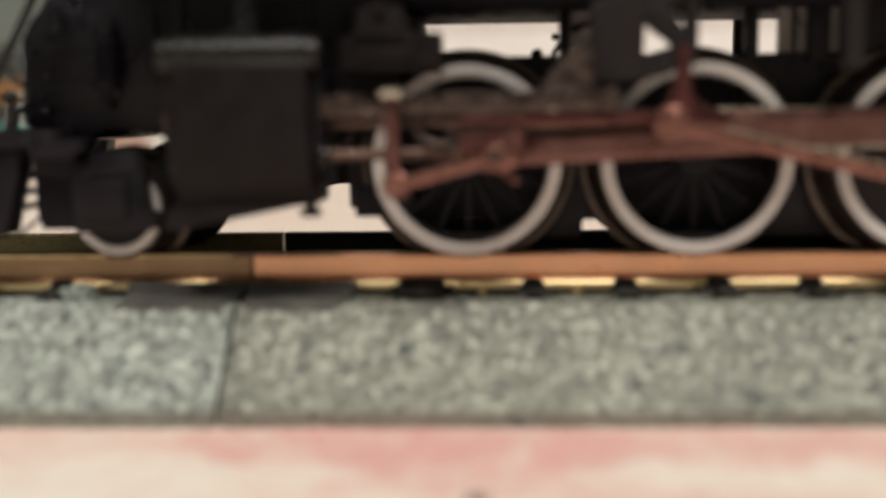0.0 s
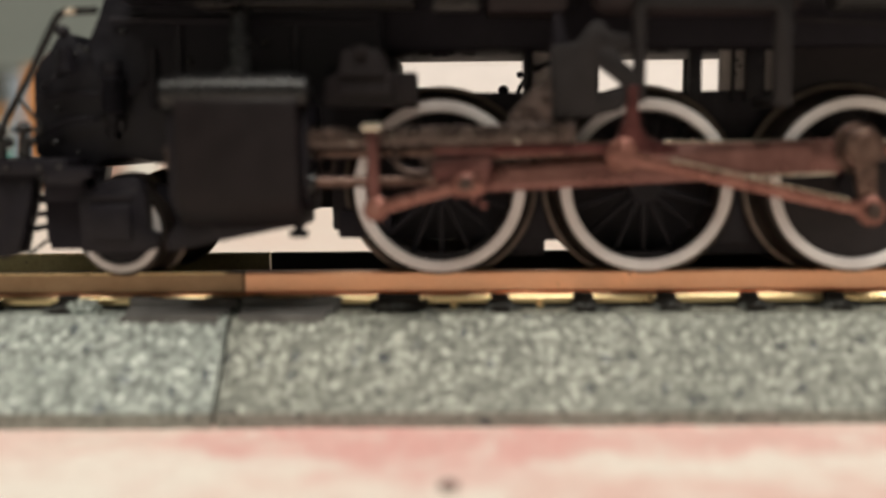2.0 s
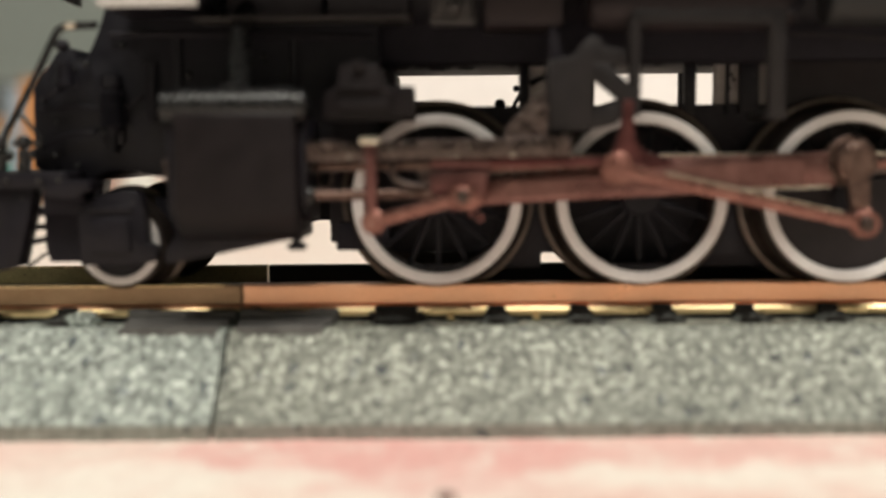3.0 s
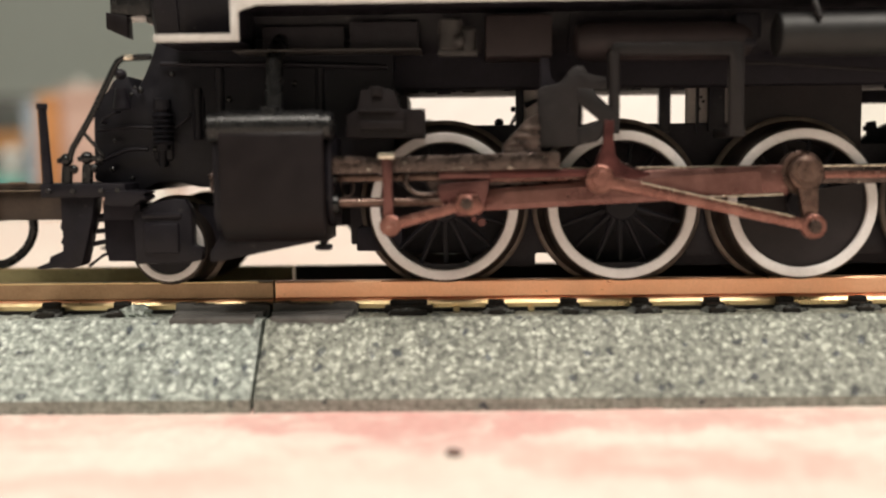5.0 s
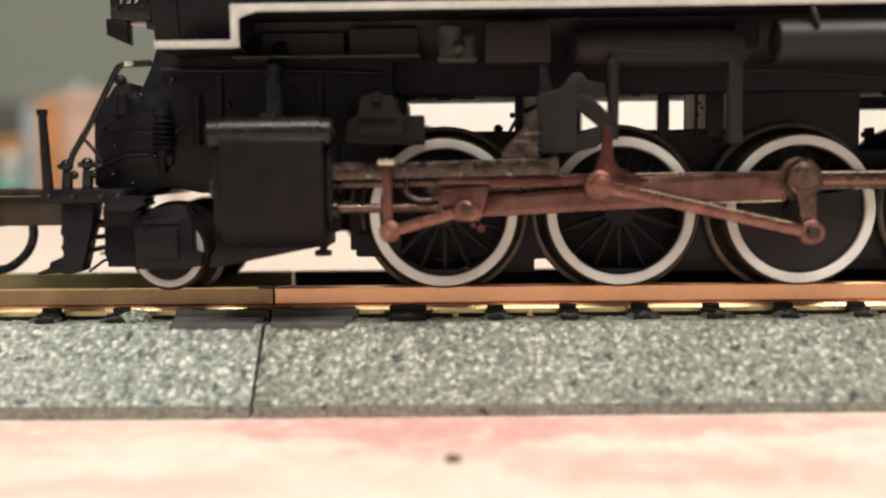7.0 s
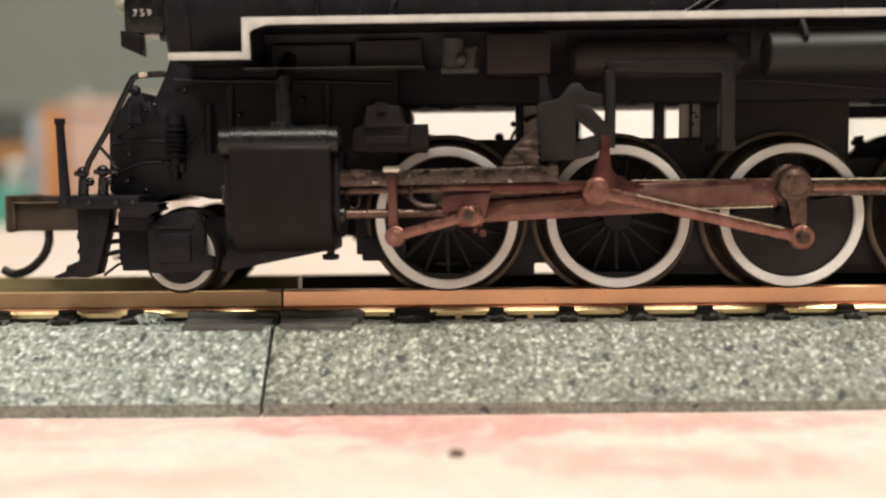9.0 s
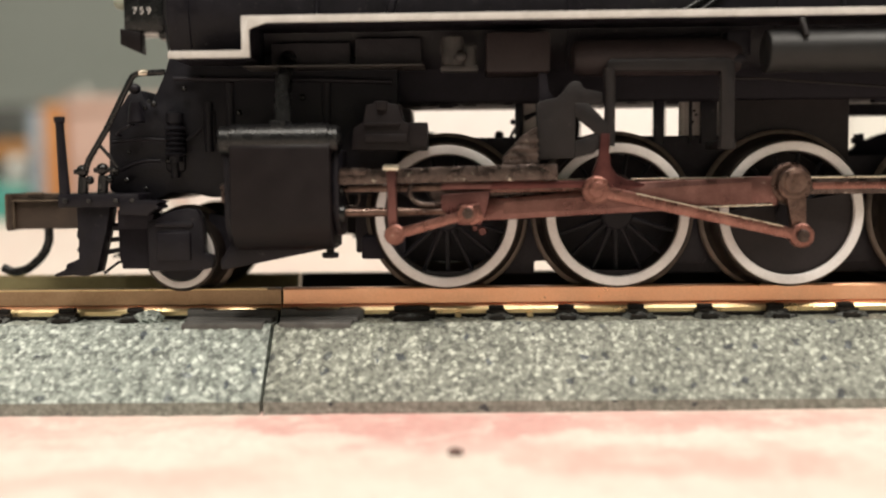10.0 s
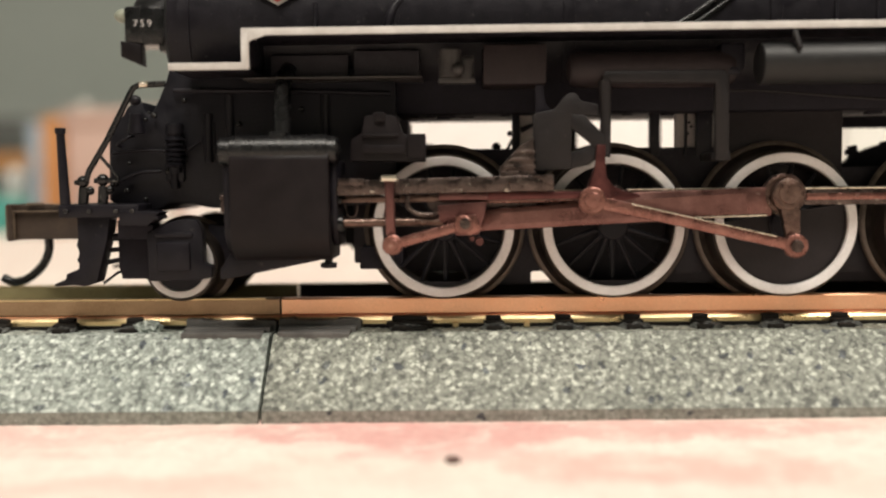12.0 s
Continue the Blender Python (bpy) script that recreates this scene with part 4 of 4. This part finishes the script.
part("truck_bar", prism(B(), [(-5.2, 8.4), (-3.0, 8.5), (-2.6, 9.3), (-3.2, 10.7), (-3.9, 12.1), (-5.2, 12.3)], 0.6, 10.2, 0.15), SOOT, loco)


# cylinders, valve chests and rods
def rounded_side(y_front, y_back, z0, z1, r, far):
    """The cross-section of a cylinder block: flat face, rounded below and above."""
    pts = [(y_back, z1), (y_front + r * 0.6, z1)]
    for k in range(5):
        a = math.pi / 2 + math.pi / 2 * k / 4
        pts.append((y_front + 0.6 * r + 0.6 * r * math.cos(a), z1 - 0.6 * r + 0.6 * r * math.sin(a)))
    for k in range(9):
        a = math.pi + math.pi / 2 * k / 8
        pts.append((y_front + 2 * r + 2 * r * math.cos(a), z0 + 2 * r + 2 * r * math.sin(a)))
    pts.append((y_back, z0))
    return [(2 * CY - y if far else y, z) for y, z in pts]


def extrude_x(bm, pts, x0, x1, bev=0.0):
    t = bmesh.new()
    a = [t.verts.new((x0, y, z)) for y, z in pts]
    b = [t.verts.new((x1, y, z)) for y, z in pts]
    t.faces.new(a), t.faces.new(b[::-1])
    for i in range(len(pts)):
        j = (i + 1) % len(pts)
        t.faces.new((a[j], a[i], b[i], b[j]))
    bmesh.ops.recalc_face_normals(t, faces=t.faces[:])
    if bev:
        bmesh.ops.bevel(t, geom=[e for e in t.edges if e.calc_face_angle(0) > 1.0], offset=bev, segments=2, affect="EDGES", profile=0.5)
    return join(bm, t)


def link_bar(bm, a, b, w0, w1, y0, y1, e0=0.0, e1=0.0, bev=0.12):
    """A flat bar between two pins (x, z) with widths at its ends and round eyes of radius e0, e1."""
    d = Vector((b[0] - a[0], b[1] - a[1]))
    n = Vector((-d.y, d.x)).normalized()
    prism(bm, [(a[0] + n.x * w0, a[1] + n.y * w0), (b[0] + n.x * w1, b[1] + n.y * w1), (b[0] - n.x * w1, b[1] - n.y * w1), (a[0] - n.x * w0, a[1] - n.y * w0)], y0, y1, bev)
    for p, e in ((a, e0), (b, e1)):
        if e:
            rod(bm, (p[0], y0 - 0.04, p[1]), (p[0], y1 + 0.04, p[1]), e, None, 28)
    return bm


def gear(far):
    def m(y0, y1):
        return mirrored(y0, y1, far)

    def yv(y):
        return both(y)[far]
    cyl = part("cylinder", extrude_x(B(), rounded_side(-6.3, -0.3, 10.0, 17.2, 1.1, far), -2.05, 4.35, 0.12), BROWN_BLACK, loco, "brown-black cylinder jacket")
    part("cylinder_cover", extrude_x(B(), rounded_side(-5.6, -0.6, 10.5, 16.6, 1.0, far), -2.6, -2.05, 0.15), BLACK, cyl)
    part("cylinder_cover", extrude_x(B(), rounded_side(-5.4, -0.6, 10.9, 16.6, 1.0, far), 4.35, 4.8, 0.15), BLACK, cyl)
    vc = B()
    along_x(vc, yv(-5.2), 17.2, [(-2.9, 0.7), (-2.75, 0.95), (-2.1, 0.95), (-2.05, 1.05), (4.2, 1.05), (4.25, 0.95), (4.8, 0.95), (4.95, 0.7)], 36)
    box(vc, -2.0, 4.2, *m(-4.8, -0.5), 16.2, 18.0, 0.1), box(vc, 0.5, 1.6, *m(-5.9, -3.0), 16.8, 18.45, 0.12)
    part("valve_chest", vc, BLACK_GLOSS, cyl, "glossy black valve chest")
    part("steam_pipe", tube(B(), [(1.0, yv(-3.7), 17.6), (1.0, yv(-3.6), 19.6), (1.0, yv(-3.2), 21.3), (1.0, yv(-2.2), 22.3), (1.0, yv(-0.5), 23.0)], 0.56, 20), BLACK_GLOSS, cyl)
    part("lower_plate", prism(B(), [(4.3, 10.6), (4.3, 10.15), (-2.6, 8.8), (-3.2, 8.75), (-3.2, 9.4), (-2.4, 10.6)], *m(-4.4, -2.2), 0.08), BLACK, cyl)
    dr = rod(B(), (4.0, yv(-4.0), 9.75), (4.0, yv(-4.0), 10.4), 0.26)
    rod(dr, (4.0, yv(-4.0), 9.45), (4.0, yv(-4.0), 9.8), 0.55)
    part("drain_cock", dr, BLACK, cyl)
    # valve guide block above the crosshead
    vb = B()
    prism(vb, [(5.5, 16.5), (10.5, 16.45), (10.5, 18.2), (9.2, 18.25), (8.9, 18.5), (8.65, 19.45), (7.9, 19.6), (7.7, 19.75), (7.1, 19.75), (7.0, 19.55), (6.5, 19.5), (6.3, 18.35), (5.6, 17.95)], *m(-3.9, -1.0), 0.1)
    guide = part("valve_guide", vb, BROWN_BLACK, loco)
    for x0, x1, z0, z1 in ((6.4, 9.2, 17.0, 17.55), (6.35, 8.75, 18.1, 18.3), (7.2, 7.9, 19.1, 19.72), (9.35, 10.55, 16.7, 18.28)):
        part("raised_pad", box(B(), x0, x1, *m(-4.12, -3.8), z0, z1, 0.06), BROWN_BLACK, guide)
    # guide bar and its yoke
    gb = B()
    prism(gb, [(4.75, 14.25), (18.9, 14.45), (18.9, 15.4), (17.7, 15.48), (4.75, 15.22)], *m(-5.4, -4.0), 0.1)
    box(gb, 4.9, 6.6, *m(-5.6, -5.3), 14.9, 15.35, 0.06)
    part("guide_bar", gb, STEEL, loco, "dull steel crosshead guide")
    yk = prism(B(), [(15.42, 15.4), (15.42, 16.0), (16.0, 16.6), (16.75, 17.4), (17.65, 17.95), (17.65, 15.4)], *m(-4.75, -3.8), 0.08)
    for k, (x0, z) in enumerate(((15.35, 15.62), (15.5, 16.02), (15.95, 16.5), (16.45, 17.0))):
        prism(yk, [(x0, z - 0.12), (17.75, z - 0.1), (17.75, z + 0.1), (x0 + 0.15, z + 0.12)], *m(-4.84, -4.6), 0.05)
    prism(yk, [(17.5, 15.45), (18.85, 15.5), (18.9, 14.7), (18.3, 15.0)], *m(-5.5, -4.0), 0.06)
    part("guide_yoke", yk, STEEL, loco, "ribbed dull steel guide yoke")
    # valve rod
    part("valve_rod", box(B(), 4.9, 21.2, *m(-4.0, -3.5), 13.75, 14.2, 0.08), ROD_BROWN, loco)
    part("radius_rod", link_bar(B(), (11.5, 14.1), (20.9, 14.15), 0.3, 0.26, *m(-4.6, -4.1), 0, 0), ROD_RED, loco)
    # piston rod and crosshead
    part("gland", rod(rod(B(), (4.4, yv(-4.6), 12.4), (5.15, yv(-4.6), 12.4), 0.62), (4.4, yv(-4.4), 14.0), (5.0, yv(-4.4), 14.0), 0.5), BLACK_GLOSS, cyl)
    # made-up wire for the bright U where the background glimmers through
    part("glint_loop", tube(B(), curve([(4.95, yv(-2.4), 13.75), (5.05, yv(-2.4), 13.0), (5.4, yv(-2.4), 12.75), (5.75, yv(-2.4), 13.05), (5.8, yv(-2.4), 13.8)]), 0.08), STEEL, cyl, "bent wire added for a U-shaped glint")
    part("cover_stud", rod(ball(B(), (-2.75, yv(-5.0), 14.2), 0.26), (-2.75, yv(-5.0), 13.2), (-2.75, yv(-5.0), 14.1), 0.16), STEEL, cyl, "metal stud")
    part("piston_rod", rod(B(), (4.9, yv(-4.6), 12.45), (12.2, yv(-4.6), 12.5), 0.3), ROD_BROWN, loco)
    xh = B()
    prism(xh, [(11.3, 13.55), (14.6, 13.85), (14.4, 12.9), (14.0, 11.6), (12.6, 11.55), (11.9, 12.1), (11.4, 12.6)], *m(-5.1, -3.6), 0.1)
    prism(xh, [(11.4, 13.9), (14.6, 13.9), (14.6, 14.35), (11.4, 14.35)], *m(-5.2, -3.8), 0.06)
    part("crosshead", xh, ROD_DARK, loco)
    hook = tube(B(), curve([(9.4, yv(-4.9), 14.2), (9.4, yv(-4.9), 13.5), (10.0, yv(-4.9), 13.0), (11.0, yv(-4.9), 12.95), (11.6, yv(-4.9), 13.3)]), 0.17)
    part("oil_pipe", hook, STEEL, loco)
    # combination lever and union link
    cl = B()
    prism(cl, [(7.85, 15.2), (8.6, 15.2), (8.55, 14.3), (8.6, 11.6), (7.95, 11.6), (7.95, 14.3)], *m(-5.95, -5.5), 0.14)
    lever = part("combination_lever", cl, ROD_DARK, loco)
    part("lever_cap", box(B(), 7.7, 8.75, *m(-6.05, -5.4), 15.15, 15.55, 0.1), NICKEL, lever, "bright metal cap")
    ul = link_bar(B(), (8.42, 11.07), (13.0, 12.32), 0.34, 0.32, *m(-6.4, -5.95), 0.66, 0.62)
    prism(ul, [(12.4, 12.9), (13.8, 13.0), (14.2, 12.0), (13.4, 11.6), (12.6, 11.9)], *m(-6.0, -5.1), 0.08)
    un = part("union_link", ul, ROD, loco)
    part("pin", rod(B(), (13.1, yv(-6.62), 12.4), (13.1, yv(-5.0), 12.4), 0.36), STEEL, un)
    part("pin", rod(B(), (8.42, yv(-6.6), 11.07), (8.42, yv(-5.4), 11.07), 0.4), ROD, un)
    for x, z, r in ((14.1, 11.0, 0.3), (13.6, 11.2, 0.2)):
        part("pin", rod(B(), (x, yv(-2.4), z), (x, yv(-1.4), z), r, None, 14), ROD_DARK, loco)
    # main rod and side rods
    mr = B()
    prism(mr, [(13.0, 13.05), (20.0, 13.6), (24.0, 14.25), (33.6, 14.55), (33.6, 12.6), (28.5, 12.4), (14.0, 11.75), (13.0, 11.9)], *m(-3.45, -2.85), 0.13)
    main = part("main_rod", mr, ROD_TAN, loco, "reddish metal main rod")
    inset = B()
    prism(inset, [(15.5, 12.95), (21.0, 13.3), (26.0, 13.85), (31.8, 14.15), (31.8, 12.85), (27.0, 12.75), (15.5, 12.2)], *m(-3.5, -3.42), 0.0)
    part("fluted_face", inset, ROD_TAN, main)
    # highlight of the rod's lower edge, made as a nickel strip
    part("polished_glint", prism(B(), [(27.2, 12.42), (33.2, 12.6), (33.2, 12.74), (27.2, 12.56)], *m(-3.58, -3.3), 0.03), NICKEL, main, "bright strip for the glint of the lower edge")
    be = rod(B(), (34.4, yv(-3.5), 14.0), (34.4, yv(-2.7), 14.0), 1.42, None, 36)
    part("big_end", be, ROD_BROWN, main, "dull steel big end")
    # fluted side rods, one from pin to pin
    for i in range(3):
        xa, xb = DRIVERS[i] - 0.2, DRIVERS[i + 1] - 0.2
        sr = link_bar(B(), (xa, 13.85), (xb, 13.85), 0.58, 0.58, *m(-2.55, -2.0), 0.95, 0.95)
        side = part("side_rod", sr, STEEL, loco, "dull steel side rod")
        part("fluted_face", box(B(), xa + 1.2, xb - 1.2, *m(-2.6, -2.5), 13.62, 14.08, 0.03), ROD, side)
        # glint of the polished top edge, made as a nickel strip
        part("polished_glint", box(B(), xa + 0.9, xb - 0.9, *m(-2.62, -2.3), 14.34, 14.5, 0.05), NICKEL, side, "bright strip for the glint of the polished top edge")
    # eccentric crank and rod
    ec = link_bar(B(), (34.5, 14.0), (34.82, 10.7), 0.72, 0.42, *m(-4.15, -3.55), 1.1, 0.5)
    rod(ec, (34.5, yv(-4.3), 14.1), (34.5, yv(-4.0), 14.1), 0.75, None, 28)
    part("eccentric_crank", ec, ROD_BROWN, loco, "dull steel return crank")
    er = link_bar(B(), (21.46, 13.75), (34.78, 10.65), 0.42, 0.38, *m(-4.75, -4.25), 0.92, 0.8)
    ecc = part("eccentric_rod", er, ROD, loco, "reddish metal eccentric rod")
    # edge glint of the eccentric rod as a thin nickel bar
    part("polished_glint", link_bar(B(), (24.0, 13.52), (33.5, 11.3), 0.05, 0.05, *m(-4.82, -4.5), 0, 0, 0.03), NICKEL, ecc, "bright strip for the glint along the edge")
    part("pin", rod(B(), (34.78, yv(-5.0), 10.66), (34.78, yv(-4.3), 10.66), 0.42), STEEL, ecc)
    part("pin", rod(B(), (21.46, yv(-4.95), 13.77), (21.46, yv(-4.3), 13.77), 0.55), ROD, ecc)
    # radius link that swings above the eccentric rod
    lk = B()
    prism(lk, [(21.0, 13.5), (22.0, 13.4), (24.6, 13.95), (24.6, 14.15), (23.4, 14.42), (22.8, 14.75), (22.42, 15.3), (22.32, 16.2), (22.35, 17.4), (21.75, 17.4), (21.65, 16.0), (21.2, 14.8)], *m(-4.6, -4.1), 0.06)
    part("radius_link", lk, ROD_RED, loco)
    # link support plate with an opening, and the hanger frame
    pl = B()
    prism(pl, [(17.85, 19.55), (18.95, 19.75), (19.3, 20.1), (19.65, 20.6), (20.0, 20.82), (20.45, 20.78), (20.75, 20.3), (21.9, 20.05), (21.9, 19.3), (20.2, 19.3), (20.1, 15.85), (17.75, 15.75), (17.6, 19.4)], *m(-4.4, -3.7), 0.08)
    prism(pl, [(20.1, 15.85), (20.1, 16.95), (20.9, 17.15), (21.5, 17.45), (22.2, 17.9), (22.2, 16.9), (21.3, 16.1)], *m(-4.4, -3.7), 0.06)
    prism(pl, [(20.1, 19.4), (21.0, 19.35), (22.3, 18.0), (22.3, 16.9), (21.8, 17.0), (21.3, 17.6), (20.1, 18.55)], *m(-4.45, -3.8), 0.06)
    part("support_horn", prism(B(), [(17.85, 19.5), (18.9, 19.7), (18.5, 20.2), (18.35, 21.4), (17.85, 21.4)], *m(-3.6, -3.0), 0.06), SOOT, loco)
    part("link_support", pl, GREY, loco, "dark grey plastic link support")
    lv = tube(B(), [(22.35, yv(-4.1), 16.6), (22.4, yv(-4.1), 19.0), (22.35, yv(-4.1), 21.6)], [0.38, 0.36, 0.42])
    part("lifting_arm", lv, GREY, loco)
    hf = B()
    fx = -0.7 if far else 0.0
    prism(hf, [(x + fx, z) for x, z in ((22.2, 21.35), (22.9, 21.45), (29.55, 21.35), (29.55, 16.3), (30.45, 16.3), (30.45, 21.9), (30.1, 22.2), (22.4, 22.2), (22.2, 22.0))], *m(-4.3, -3.6), 0.1)
    part("gear_hanger", hf, GREY, loco, "dark grey plastic gear hanger frame")
    part("gear_hanger", box(B(), 29.45, 30.65, *m(-4.0, -0.5), 16.3, 16.9, 0.1), GREY, loco)


gear(False)
gear(True)

# things under the boiler behind the fourth wheel
tb = B()
prism(tb, [(41.4, 15.5), (41.4, 16.0), (42.0, 16.2), (42.25, 16.45), (42.32, 16.79), (42.07, 16.84), (42.06, 17.18), (42.23, 17.22), (42.27, 17.47), (42.82, 17.55), (42.92, 17.04), (43.17, 16.99), (44.1, 17.42), (44.6, 17.53), (44.73, 17.78), (46.5, 17.9), (50, 17.8), (50, 15.5)], 6.0, 6.5, 0.04)
part("spring_gear", tb, SOOT, loco)


# ---- what moves: nothing but the camera ----
def motions():
    """All things stand still."""


motions()
